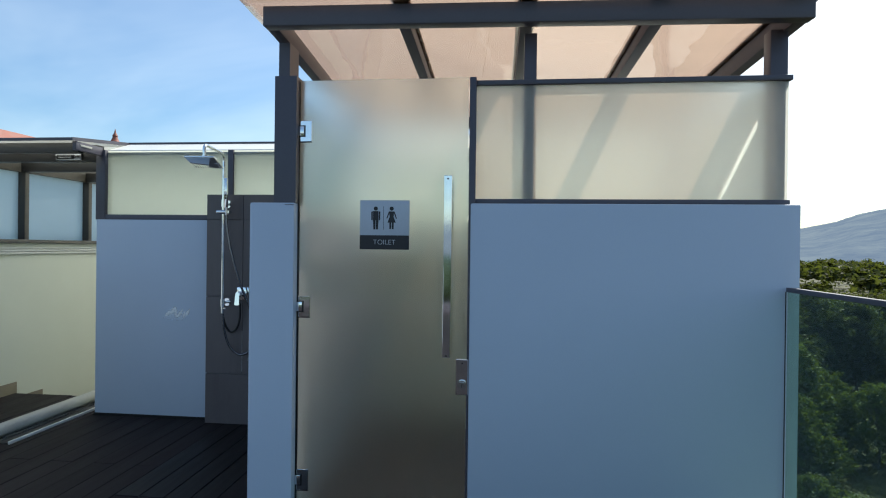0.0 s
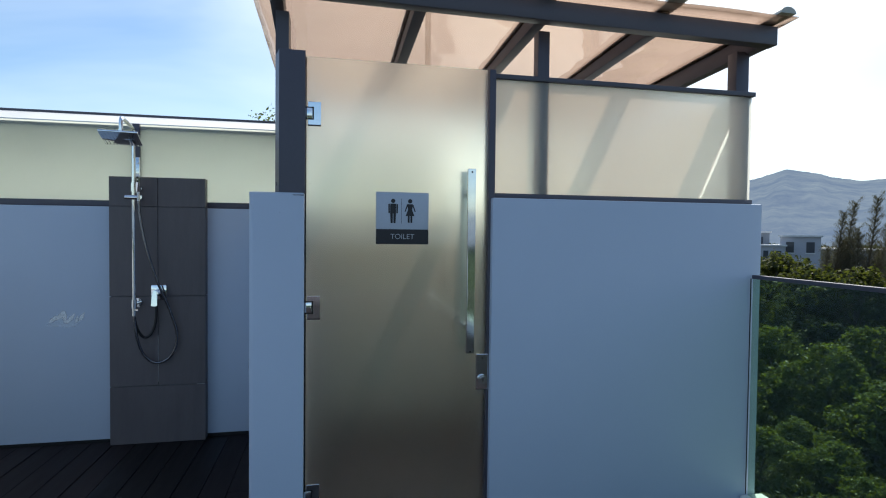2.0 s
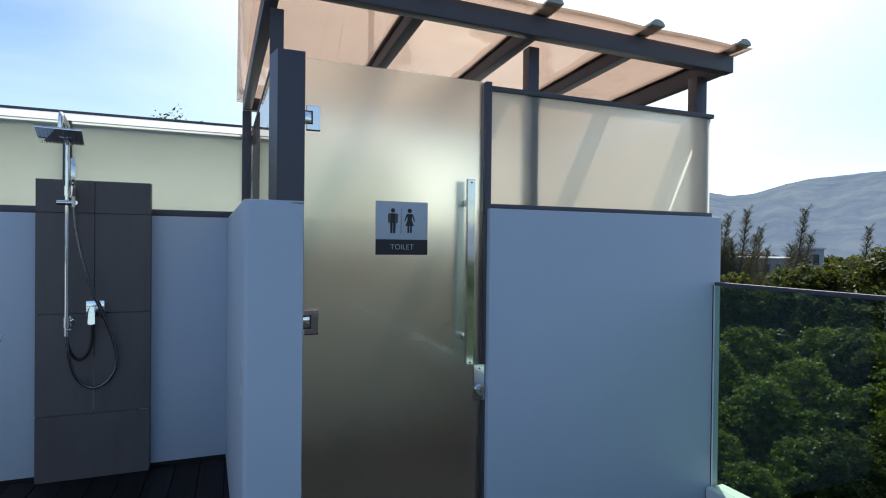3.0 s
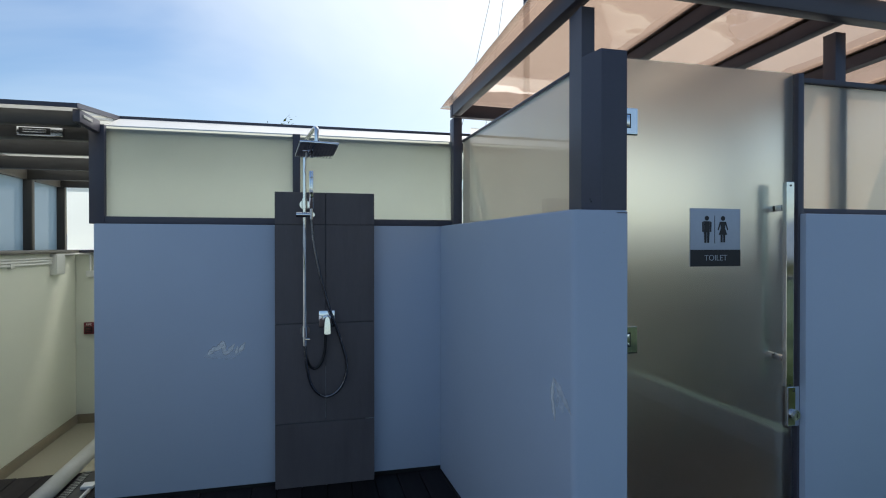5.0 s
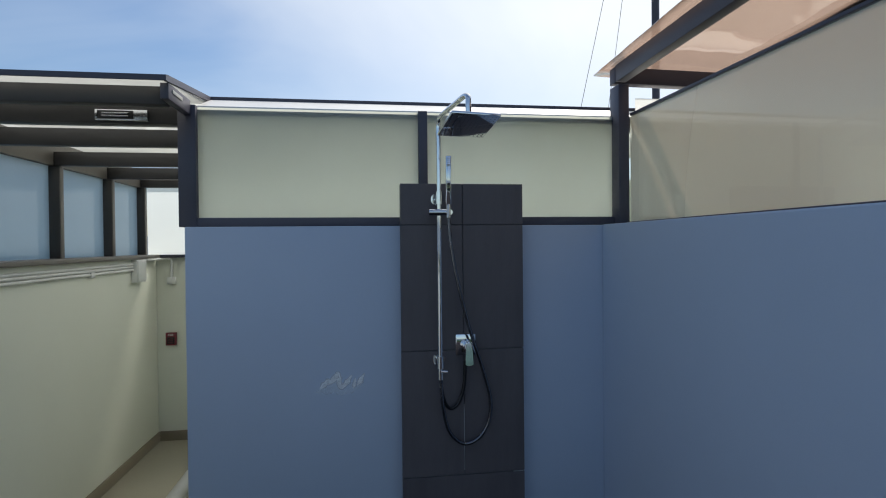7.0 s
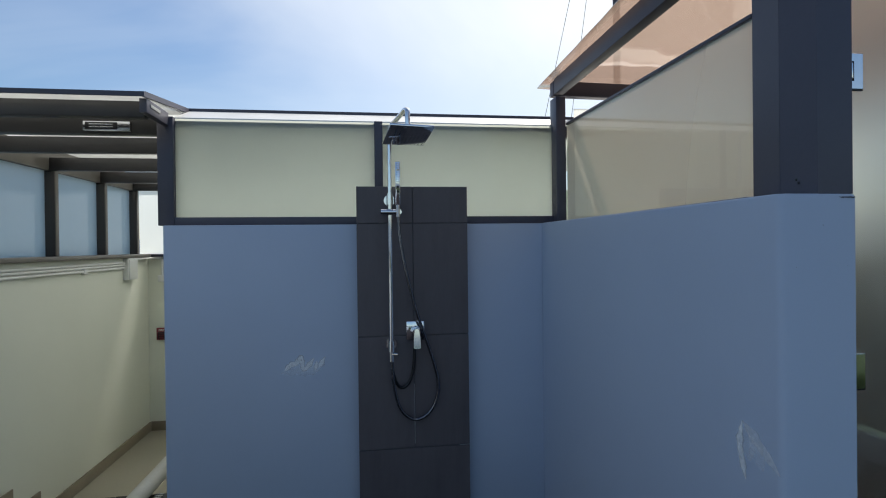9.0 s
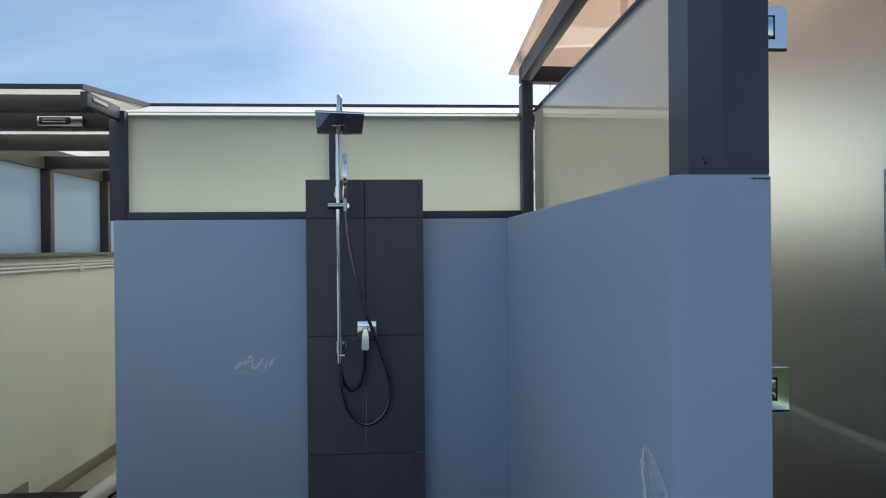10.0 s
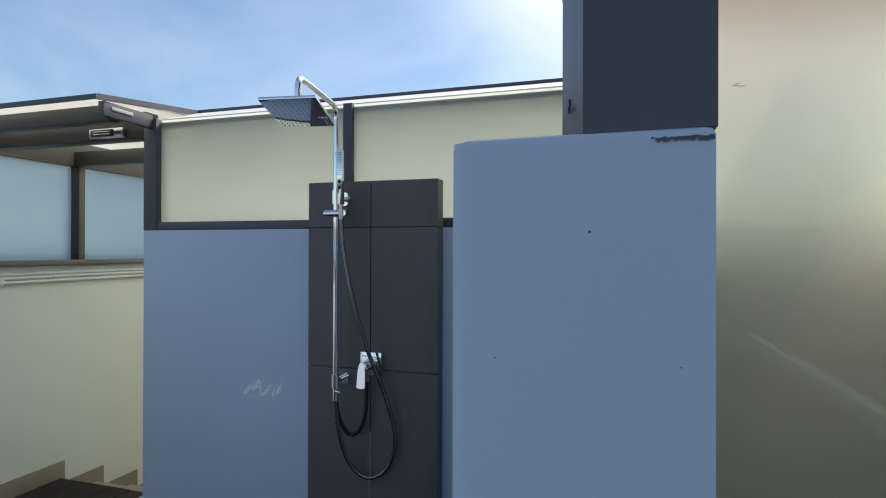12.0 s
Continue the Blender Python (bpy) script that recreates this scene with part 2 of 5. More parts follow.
SIGN_FACE = surface("silver_sign_face", (0.46, 0.50, 0.57), (0.52, 0.56, 0.63), (0.3, 0.42), 0.0, 3, 150, 0.02)
SIGN_TEXT = surface("silver_print", (0.5, 0.52, 0.56), (0.56, 0.58, 0.62), (0.4, 0.5), 0, 4, 80, 0.0)
RED = surface("dark_red_plastic", (0.16, 0.02, 0.03), (0.2, 0.03, 0.04), (0.35, 0.5), 0, 5, 80, 0.02)
RUBBER = surface("grey_hose", (0.16, 0.16, 0.18), (0.22, 0.22, 0.24), (0.18, 0.3), 0.9, 6, 300, 0.1)
ALU = surface("white_aluminium", (0.7, 0.7, 0.68), (0.78, 0.78, 0.76), (0.35, 0.45), 0.1, 3, 80, 0.02)
BARK = surface("bark", (0.07, 0.055, 0.04), (0.13, 0.10, 0.075), (0.8, 0.95), 0, 3, 30, 0.4, (1, 1, 0.3))
GRASS = surface("dry_grass_ground", (0.035, 0.045, 0.018), (0.10, 0.09, 0.05), (0.85, 0.95), 0, 0.06, 1.5, 0.5)
ROOF_RED = surface("red_roof_tile", (0.22, 0.07, 0.05), (0.32, 0.11, 0.08), (0.6, 0.8), 0, 2, 20, 0.3)
FAR_WHITE = surface("weathered_white_render", (0.55, 0.56, 0.57), (0.68, 0.69, 0.70), (0.6, 0.8), 0, 0.3, 8, 0.1)
FAR_GREY = surface("grey_render", (0.20, 0.22, 0.25), (0.28, 0.30, 0.33), (0.6, 0.8), 0, 0.3, 8, 0.1)
# pale house walls with their backlit shade put into a lilac-grey colour
FAR_SHADED = surface("render_painted_shade", (0.36, 0.37, 0.42), (0.44, 0.45, 0.50), (0.6, 0.8), 0, 0.3, 8, 0.1)
FAR_PANE = surface("dark_window_pane", (0.04, 0.05, 0.065), (0.07, 0.08, 0.1), (0.1, 0.2), 0, 1, 8, 0.0)
PIPE = surface("dull_grey_pipe", (0.36, 0.36, 0.32), (0.46, 0.46, 0.42), (0.35, 0.5), 0.0, 4, 60, 0.06)
LIME = surface("limescale", (0.34, 0.34, 0.35), (0.5, 0.5, 0.5), (0.6, 0.8), 0, 30, 120, 0.1)
CLEAR = clear_glass("clear_glass", (0.93, 0.97, 0.96))
GREEN_GLASS = clear_glass("green_tinted_glass", (0.68, 0.81, 0.73))
ROOF_SHEET = sheet_plastic("bronze_roof_sheet", (0.84, 0.72, 0.63), (0.57, 0.45, 0.38), 0.42)
MILK_SHEET = sheet_plastic("milky_roof_sheet", (0.95, 0.96, 0.92), (0.98, 0.98, 0.93), 0.97)
FROST = etched_glass("frosted_pane", (0.99, 0.955, 0.90), (0.92, 0.94, 0.88), 0.2, 0.8, 0.1)
FROST_SIDE = etched_glass("side_frosted_pane", (0.94, 0.955, 0.89), (0.9, 0.94, 0.88), 0.2, 0.8, 0.06)
FROST_BACK = etched_glass("back_frosted_pane", (0.97, 0.99, 0.90), (0.96, 0.96, 0.88), 0.06, 0.8, 0.1)
FROST_DOOR = etched_glass("frosted_door_pane", (0.86, 0.85, 0.78), (0.985, 0.985, 0.93), 0.985, 0.85, 0.07)
FROST_WHITE = etched_glass("white_frosted_pane", (0.97, 0.97, 0.96), (0.95, 0.96, 0.97), 0.3, 0.8, 0.2)
FROST_COOL = etched_glass("cool_frosted_pane", (0.72, 0.84, 0.86), (0.75, 0.86, 0.9), 0.15, 0.6, 0.02)
LEAF = leaf_material("broad_leaves", (0.022, 0.042, 0.010), (0.135, 0.175, 0.026))
BLADE = leaf_material("dry_grass_blades", (0.035, 0.045, 0.016), (0.085, 0.085, 0.035))
LEAF_DARK = leaf_material("dark_forest_leaves", (0.022, 0.034, 0.012), (0.085, 0.10, 0.032), 0.3)
NEEDLE = leaf_material("feathery_needles", (0.085, 0.08, 0.06), (0.15, 0.14, 0.105), 0.12)
# both hill materials glow by themselves to paint the haze
HILL = hazy("hillside_haze_glow", (0.012, 0.022, 0.012), (0.085, 0.095, 0.06), (0.29, 0.39, 0.66), 0.35, 0.012)
FAR_HILL = hazy("far_hill_haze_glow", (0.05, 0.07, 0.06), (0.09, 0.11, 0.10), (0.62, 0.70, 0.82), 0.42, 0.01)

# ---- builders ----
ORIGIN = {}


def box(bm, x0, x1, y0, y1, z0, z1, bevel=0.0, seg=2):
    m = Matrix.LocRotScale(((x0 + x1) / 2, (y0 + y1) / 2, (z0 + z1) / 2), None, (abs(x1 - x0), abs(y1 - y0), abs(z1 - z0)))
    vs = bmesh.ops.create_cube(bm, size=1, matrix=m)["verts"]
    if bevel:
        es = list({e for v in vs for e in v.link_edges})
        bmesh.ops.bevel(bm, geom=es, offset=bevel, segments=seg, affect='EDGES', profile=0.5)


def rod(bm, a, b, r, seg=16, r2=None):
    a, b = Vector(a), Vector(b)
    d = b - a
    m = Matrix.Translation((a + b) / 2) @ d.to_track_quat('Z', 'Y').to_matrix().to_4x4()
    bmesh.ops.create_cone(bm, cap_ends=True, segments=seg, radius1=r, radius2=r if r2 is None else r2, depth=d.length, matrix=m)


def smooth_path(pts, steps=10):
    """Catmull-Rom through the points."""
    p = [Vector(q) for q in pts]
    p = [p[0] * 2 - p[1]] + p + [p[-1] * 2 - p[-2]]
    out = []
    for i in range(1, len(p) - 2):
        a, b, c, d = p[i - 1:i + 3]
        for k in range(steps):
            u = k / steps
            out.append(0.5 * (2 * b + (c - a) * u + (2 * a - 5 * b + 4 * c - d) * u * u + (3 * b - a - 3 * c + d) * u ** 3))
    out.append(p[-2])
    return out


def tube(bm, pts, r, seg=10):
    rings = []
    up = Vector((0.13, 0.21, 0.97)).normalized()
    for i, p in enumerate(pts):
        d = (Vector(pts[min(i + 1, len(pts) - 1)]) - Vector(pts[max(i - 1, 0)])).normalized()
        s = d.cross(up)
        if s.length < 0.05:
            s = d.cross(Vector((1, 0, 0)))
        s.normalize()
        if rings and s.dot(last) < 0:
            s = -s
        last = s
        u = s.cross(d)
        rr = r(i / (len(pts) - 1)) if callable(r) else r
        rings.append([bm.verts.new(Vector(p) + s * (rr * math.cos(2 * math.pi * k / seg)) + u * (rr * math.sin(2 * math.pi * k / seg))) for k in range(seg)])
    for a, b in zip(rings, rings[1:]):
        for k in range(seg):
            bm.faces.new((a[k], a[(k + 1) % seg], b[(k + 1) % seg], b[k]))
    bm.faces.new(rings[0])
    bm.faces.new(rings[-1][::-1])


def prism(bm, outline, z0, z1, bevel=0.0):
    """An upright block over an outline in plan."""
    lo = [bm.verts.new((x, y, z0)) for x, y in outline]
    hi = [bm.verts.new((x, y, z1)) for x, y in outline]
    n = len(outline)
    fs = [bm.faces.new(hi), bm.faces.new(lo[::-1])]
    for i in range(n):
        fs.append(bm.faces.new((lo[i], lo[(i + 1) % n], hi[(i + 1) % n], hi[i])))
    if bevel:
        bmesh.ops.bevel(bm, geom=list(fs[0].edges), offset=bevel, segments=2, affect='EDGES', profile=0.5)


def finish(bm, smooth=None):
    bmesh.ops.recalc_face_normals(bm, faces=bm.faces[:])
    if smooth is not None:
        for f in bm.faces:
            f.smooth = True
        for e in bm.edges:
            if len(e.link_faces) == 2 and e.calc_face_angle(0) > smooth:
                e.smooth = False


def part(name, bm, material, parent=None, label="", smooth=0.5):
    """Links a mesh built in world places as one object, its origin at the foot of its middle."""
    finish(bm, smooth)
    c = [(min(v.co[i] for v in bm.verts), max(v.co[i] for v in bm.verts)) for i in range(3)]
    base = Vector(((c[0][0] + c[0][1]) / 2, (c[1][0] + c[1][1]) / 2, c[2][0]))
    bmesh.ops.translate(bm, verts=bm.verts[:], vec=-base)
    me = bpy.data.meshes.new(name)
    bm.to_mesh(me)
    bm.free()
    for mt in (material if isinstance(material, (list, tuple)) else [material]):
        me.materials.append(mt)
    ob = new(name, me)
    ORIGIN[ob.name] = base
    if parent:
        ob.parent = parent
        base = base - ORIGIN[parent.name]
    ob.location = base
    if label:
        ob["label"] = label
    return ob


def root(name, at, label, category, group="", kind=""):
    ob = new(name)
    ob.empty_display_size = 0.1
    ob.location = at
    ORIGIN[ob.name] = Vector(at)
    return tagged(ob, label, category, group, kind)


def block(name, b, material, parent=None, label="", bevel=0.003):
    bm = bmesh.new()
    box(bm, *b, bevel=bevel)
    return part(name, bm, material, parent, label)


def pane(name, b, axis, etched_side, etched, parent, label=""):
    """A pane of glass: one face etched, the other faces clear."""
    bm = bmesh.new()
    box(bm, *b)
    bmesh.ops.recalc_face_normals(bm, faces=bm.faces[:])
    for f in bm.faces:
        f.material_index = 0 if f.normal["xyz".index(axis)] * etched_side > 0.9 else 1
    return part(name, bm, [etched, CLEAR], parent, label, smooth=None)


def structure(ob, label, category):
    return tagged(ob, label, category, kind="structure")

# ---- ground and deck ----
bm = bmesh.new()
box(bm, -3.6, 2.5, -6.2, 5.45, -0.25, -0.034)
structure(part("deck", bm, SUBDECK), "roof terrace deck of dark boards with narrow gaps", "deck")
DECK = bpy.data.objects["deck"]

# shower back wall, with its upper glazing
bm = bmesh.new()
box(bm, -2.2, 0.12, 4.952, 5.12, -0.2, 1.612, bevel=0.006)
structure(part("wall_shower", bm, BLUE), "light blue rendered shower wall with matt paint", "wall")

# thin dark strip that raises the wall-foot line to fit the camera's view
bm = bmesh.new()
box(bm, -2.199, -1.195, 4.9485, 4.9515, -0.03, 0.021)
box(bm, -0.604, -0.152, 4.9485, 4.9515, -0.03, 0.021)
structure(part("trim_wall_foot", bm, SUBDECK), "dark strip along the foot of the shower wall", "trim")

# partition beside the toilet, ending in a pier with a rounded corner
bm = bmesh.new()
arc = [(-0.074 + 0.022 - 0.022 * math.cos(a), 3.238 + 0.022 - 0.022 * math.sin(a)) for a in (0, 0.4, 0.8, 1.2, 1.5708)]
prism(bm, [(-0.15, 4.95)] + arc + [(0.146, 3.238), (0.146, 3.40), (0.06, 3.40), (0.06, 4.95)], -0.2, 1.614, 0.008)
structure(part("wall_partition", bm, BLUE), "light blue rendered partition wall with a rounded pier end", "wall")

# toilet front wall
bm = bmesh.new()
box(bm, 0.965, 2.368, 3.242, 3.37, -0.2, 1.614, bevel=0.007)
structure(part("wall_toilet_front", bm, BLUE), "light blue rendered low wall below a frosted window", "wall")
bm = bmesh.new()
box(bm, 2.25, 2.366, 3.373, 5.0, -0.2, 1.612, bevel=0.006)
structure(part("wall_toilet_side", bm, BLUE), "light blue rendered side wall of the toilet", "wall")
bm = bmesh.new()
box(bm, 0.123, 2.247, 5.0, 5.12, -0.2, 1.612, bevel=0.006)
structure(part("wall_toilet_back", bm, CREAM), "pale rendered back wall inside the toilet", "wall")
bm = bmesh.new()
box(bm, 0.062, 2.248, 3.30, 4.996, -0.03, 0.006)
structure(part("floor_toilet", bm, GROUT), "dark tiled floor inside the toilet", "floor")

# stair lobby: wall with windows, lower landing, steps
bm = bmesh.new()
box(bm, -3.60, -3.45, 2.2, 8.05, -0.6, 1.409, bevel=0.004)
structure(part("wall_lobby_left", bm, CREAM), "cream painted lobby wall below frosted windows", "wall")
bm = bmesh.new()
box(bm, -3.60, 1.2, 8.053, 8.2, -0.6, 1.409, bevel=0.004)
structure(part("wall_lobby_end", bm, CREAM), "cream painted end wall of the stair lobby", "wall")
bm = bmesh.new()
box(bm, 1.08, 1.2, 5.123, 8.05, -0.6, 2.1)
structure(part("wall_lobby_right", bm, CREAM), "cream painted wall of the stair lobby", "wall")
bm = bmesh.new()
box(bm, -3.45, 1.08, 5.452, 8.053, -0.6, -0.435)
structure(part("floor_landing", bm, FLOOR_TILE), "beige lower landing floor", "floor")
bm = bmesh.new()
for i in range(2):
    box(bm, -3.449, -2.0, 5.453 + 0.295 * i, 5.453 + 0.295 * (i + 1), -0.434, -0.145 * (i + 1), bevel=0.006)
structure(part("steps", bm, FLOOR_TILE), "two beige steps down to the landing", "steps")
bm = bmesh.new()
for i in range(3):
    y1 = 5.51 + 0.295 * i
    box(bm, -3.447, -3.436, y1 - 0.295 if i else 4.1, y1, -0.145 * i - 0.14, -0.145 * i + 0.09, bevel=0.002)
box(bm, -3.447, -3.436, 6.10, 8.04, -0.434, -0.335, bevel=0.002)
box(bm, -3.436, 1.05, 8.038, 8.049, -0.434, -0.335, bevel=0.002)
structure(part("baseboard", bm, SKIRT), "brown tile skirting stepping down beside the stairs", "skirting")


# ---- deck boards ----
def plank_mesh(name, length, material):
    b = bmesh.new()
    box(b, -0.0722, 0.0722, -length / 2, length / 2, -0.028, 0, bevel=0.003, seg=1)
    finish(b, 0.6)
    me = bpy.data.meshes.new(name)
    b.to_mesh(me)
    b.free()
    me.materials.append(material)
    return me


def lay_planks():
    rnd = random.Random(4)
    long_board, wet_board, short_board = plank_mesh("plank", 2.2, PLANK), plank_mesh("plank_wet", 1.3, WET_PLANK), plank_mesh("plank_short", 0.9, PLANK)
    base = ORIGIN["deck"]
    for i in range(-22, 16):
        x = -0.082 + 0.1475 * i
        if x > 2.16:
            continue
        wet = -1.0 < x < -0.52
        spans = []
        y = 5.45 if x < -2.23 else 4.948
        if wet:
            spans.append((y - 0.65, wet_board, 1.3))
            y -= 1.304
        if i % 2:
            spans.append((y - 0.45, short_board, 0.9))
            y -= 0.904
        while y > -4.5:
            spans.append((y - 1.1, long_board, 2.2))
            y -= 2.204
        for yc, me, ln in spans:
            if -0.2 < x < 2.3 and yc + ln / 2 > 3.26:
                if yc - ln / 2 > 3.2:
                    continue
                yc = 3.236 - ln / 2 if -0.08 < x else yc
            ob = new("plank", me)
            ob.parent = DECK
            ob.location = Vector((x, yc, rnd.uniform(-0.0015, 0.0015))) - base
            ob.rotation_euler = (0, 0, rnd.uniform(-0.0006, 0.0006))


# ---- glazing over the shower wall ----
win = structure(root("window_1", (-1.1, 4.95, 1.62), "", ""), "frosted cream window band in a dark steel frame above the shower wall", "window")
block("window_sill", (-2.2, -0.06, 4.99, 5.07, 1.614, 1.656), STEEL, win)
block("window_post", (-2.235, -2.154, 4.985, 5.075, 1.6125, 2.19), STEEL, win)
block("window_post", (-1.098, -1.052, 5.0, 5.07, 1.656, 2.19), STEEL, win)
block("window_post", (-0.062, -0.004, 4.94, 5.04, 1.50, 2.34), STEEL, win)
block("window_head", (-2.154, -0.062, 5.0305, 5.06, 2.148, 2.183), STEEL, win)
pane("window_pane", (-2.154, -1.098, 5.02, 5.03, 1.656, 2.186), "y", -1, FROST_BACK, win)
pane("window_pane", (-1.052, -0.062, 5.02, 5.03, 1.656, 2.186), "y", -1, FROST_BACK, win)

# side window over the partition
win = structure(root("window_2", (0.02, 4.2, 1.614), "", ""), "frosted side window of the toilet in a thin dark frame", "window")
block("window_sill", (0.006, 0.058, 3.467, 4.928, 1.614, 1.626), STEEL, win, bevel=0.002)
block("window_head", (0.024, 0.046, 3.467, 4.928, 2.1725, 2.186), STEEL, win, bevel=0.002)
pane("window_pane", (0.0275, 0.0375, 3.455, 4.945, 1.626, 2.172), "x", 1, FROST_SIDE, win)
for ob in win.children:  # the window follows the slant of the partition
    for v in ob.data.vertices:
        v.co.x -= 0.0225 * (v.co.y + ob.location.y + win.location.y - 3.467)

# front window over the toilet wall
win = structure(root("window_3", (1.66, 3.3, 1.614), "", ""), "frosted front window of the toilet in a dark frame", "window")
block("window_sill", (0.965, 2.345, 3.285, 3.335, 1.614, 1.638), STEEL, win, bevel=0.002)
block("window_head", (0.984, 2.352, 3.285, 3.335, 2.158, 2.18), STEEL, win, bevel=0.002)
block("window_jamb", (0.954, 0.984, 3.27, 3.335, 0.0, 2.192), STEEL, win, bevel=0.002)
pane("window_pane", (0.984, 2.342, 3.302, 3.312, 1.638, 2.158), "y", -1, FROST, win)
# side and back windows of the toilet
win = structure(root("window_4", (2.31, 4.2, 1.612), "", ""), "frosted window at the side of the toilet", "window")
pane("window_pane", (2.305, 2.315, 3.38, 4.96, 1.612, 2.17), "x", 1, FROST, win)
# unseen back window; its top is set to trim sun on the side pane
win = structure(root("window_5", (1.2, 5.05, 1.612), "", ""), "frosted window at the back of the toilet", "window")
pane("window_pane", (0.09, 2.25, 5.046, 5.056, 1.612, 2.3), "y", 1, FROST, win)

# ---- toilet roof: steel frame, bronze sheet ----
roof = structure(root("roof_canopy", (1.2, 4.1, 2.2), "", ""), "bronze tinted plastic roof sheet on a dark steel frame", "roof")
block("beam", (0.0, 2.396, 3.205, 3.265, 2.408, 2.498), STEEL, roof)
block("beam", (-0.06, 2.396, 4.985, 5.045, 2.34, 2.425), STEEL, roof)
for x in (0.0, 0.615, 1.18, 1.757, 2.336):
    bm = bmesh.new()
    box(bm, x, x + 0.055, 3.266, 4.984, 2.402 if 0.5 < x < 2.0 else 2.376, 2.465, bevel=0.003)
    bmesh.ops.transform(bm, verts=bm.verts[:], matrix=Matrix.Translation((0, 4.125, 2.418)) @ pose(0, 0, 0, -2.2) @ Matrix.Translation((0, -4.125, -2.418)))
    if x == 0.0:  # the outer rafter follows the slant of the partition
        for v in bm.verts:
            v.co.x -= 0.0337 * (v.co.y - 3.266)
    part("rafter", bm, STEEL, roof)
bm = bmesh.new()
prism(bm, [(0.019, 3.35), (0.074, 3.35), (0.074, 3.466), (0.027, 3.466)], 1.6265, 2.40)
part("roof_post", bm, STEEL, roof)
block("roof_post", (1.2, 1.257, 3.317, 3.377, 1.62, 2.402), STEEL, roof)
block("roof_post", (2.285, 2.36, 3.345, 3.41, 1.60, 2.40), STEEL, roof)
block("roof_post", (2.275, 2.36, 4.92, 4.984, 1.60, 2.345), STEEL, roof)
bm = bmesh.new()
nx, ny = 47, 20
grid = [[bm.verts.new((-0.10 + 2.542 * i / nx, 3.13 + 2.03 * j / ny,
                       2.512 - 0.087 * j / ny + 0.006 * abs(math.sin(math.pi * (2.542 * i / nx - 0.13) / 0.567)) + 0.0015 * math.sin(2.1 * j + 0.3 * i))) for j in range(ny + 1)] for i in range(nx + 1)]
for i in range(nx):
    for j in range(ny):
        bm.faces.new((grid[i][j], grid[i + 1][j], grid[i + 1][j + 1], grid[i][j + 1]))
sheet = part("roof_sheet", bm, ROOF_SHEET, roof, "bronze tinted clear sheet", smooth=2.0)
sol = sheet.modifiers.new("thickness", 'SOLIDIFY')
sol.thickness, sol.offset = 0.005, 1
for x in (0.643, 1.21, 1.785, 2.36):
    bm = bmesh.new()
    prism_pts = [(x + 0.042 * math.cos(a), 2.512 + 0.03 * math.sin(a)) for a in [math.pi * k / 8 for k in range(9)]]
    a = [bm.verts.new((px, 3.105, pz + 0.009)) for px, pz in prism_pts]
    b = [bm.verts.new((px, 5.17, pz - 0.078)) for px, pz in prism_pts]
    bm.faces.new(a)
    bm.faces.new(b[::-1])
    for k in range(9):
        bm.faces.new((a[k], a[(k + 1) % 9], b[(k + 1) % 9], b[k]))
    part("cover_strip", bm, PIPE, roof, "dull grey cover strip")

# roof heights sheared along x to fit the camera's view
for ob in roof.children:
    if not ob.name.startswith("roof_post"):
        for v in ob.data.vertices:
            v.co.z -= 0.014 * (v.co.x + ob.location.x + roof.location.x - 1.2)

# jamb column that carries the door
bm = bmesh.new()
prism(bm, [(0.044, 3.247), (0.149, 3.247), (0.149, 3.349), (0.019, 3.349)], 1.6145, 2.206, 0.002)
structure(part("column_door", bm, STEEL), "dark grey boxed steel door column on the pier", "column")
for y, z in ((3.296, 1.645), (3.304, 1.654)):
    block("channel_slot", (0.0285, 0.0308, y - 0.002, y + 0.002, z, z + 0.006), BLACK, bpy.data.objects["column_door"], "dark punched slot", bevel=0)

# ---- lobby roof and frame ----
lob = structure(root("roof_lobby", (-2.8, 6.0, 2.0), "", ""), "thin milky roof of the stair lobby with dark edges and beams", "roof")
for y in (5.665, 6.495, 7.295, 7.985):
    block("beam", (-3.564, -1.9, y, y + 0.06, 2.108, 2.207), LOBBY_STEEL, lob)
    block("lobby_post", (-3.648, -3.535, y + 0.012, y + 0.054, 1.443, 2.1065), LOBBY_STEEL, lob)
    # thin lighter plate: the post's lit side put into colour
    block("frame_strip", (-3.535, -3.529, y + 0.015, y + 0.058, 1.443, 2.1065), SILL_AND_LIT_STEEL, lob, "grey-brown plate painting the lit inner face of the post", bevel=0.001)
block("lobby_post", (-3.64, -3.54, 4.7, 4.78, 1.443, 2.106), LOBBY_STEEL, lob)
block("header_beam", (-3.564, -2.236, 5.0, 5.08, 2.098, 2.235), LOBBY_STEEL, lob)
# the beam's sunlit underside is put into its lighter brown
block("side_beam", (-3.67, -3.566, 4.7, 8.04, 2.107, 2.279), SILL_AND_LIT_STEEL, lob)
block("sill_strip", (-3.70, -3.40, 2.2, 8.04, 1.41, 1.4425), SILL_AND_LIT_STEEL, lob)
block("sill_strip", (-3.40, 1.1, 8.0, 8.1, 1.41, 1.440), STEEL, lob)


def tilted(b, x0, x1, y0, y1, z0, z1, rise):
    """A thin slab over a plan rectangle that climbs towards the back."""
    box(b, x0, x1, y0, y1, z0, z1)
    for v in b.verts[-8:]:
        v.co.z += rise * (v.co.y - 4.66)


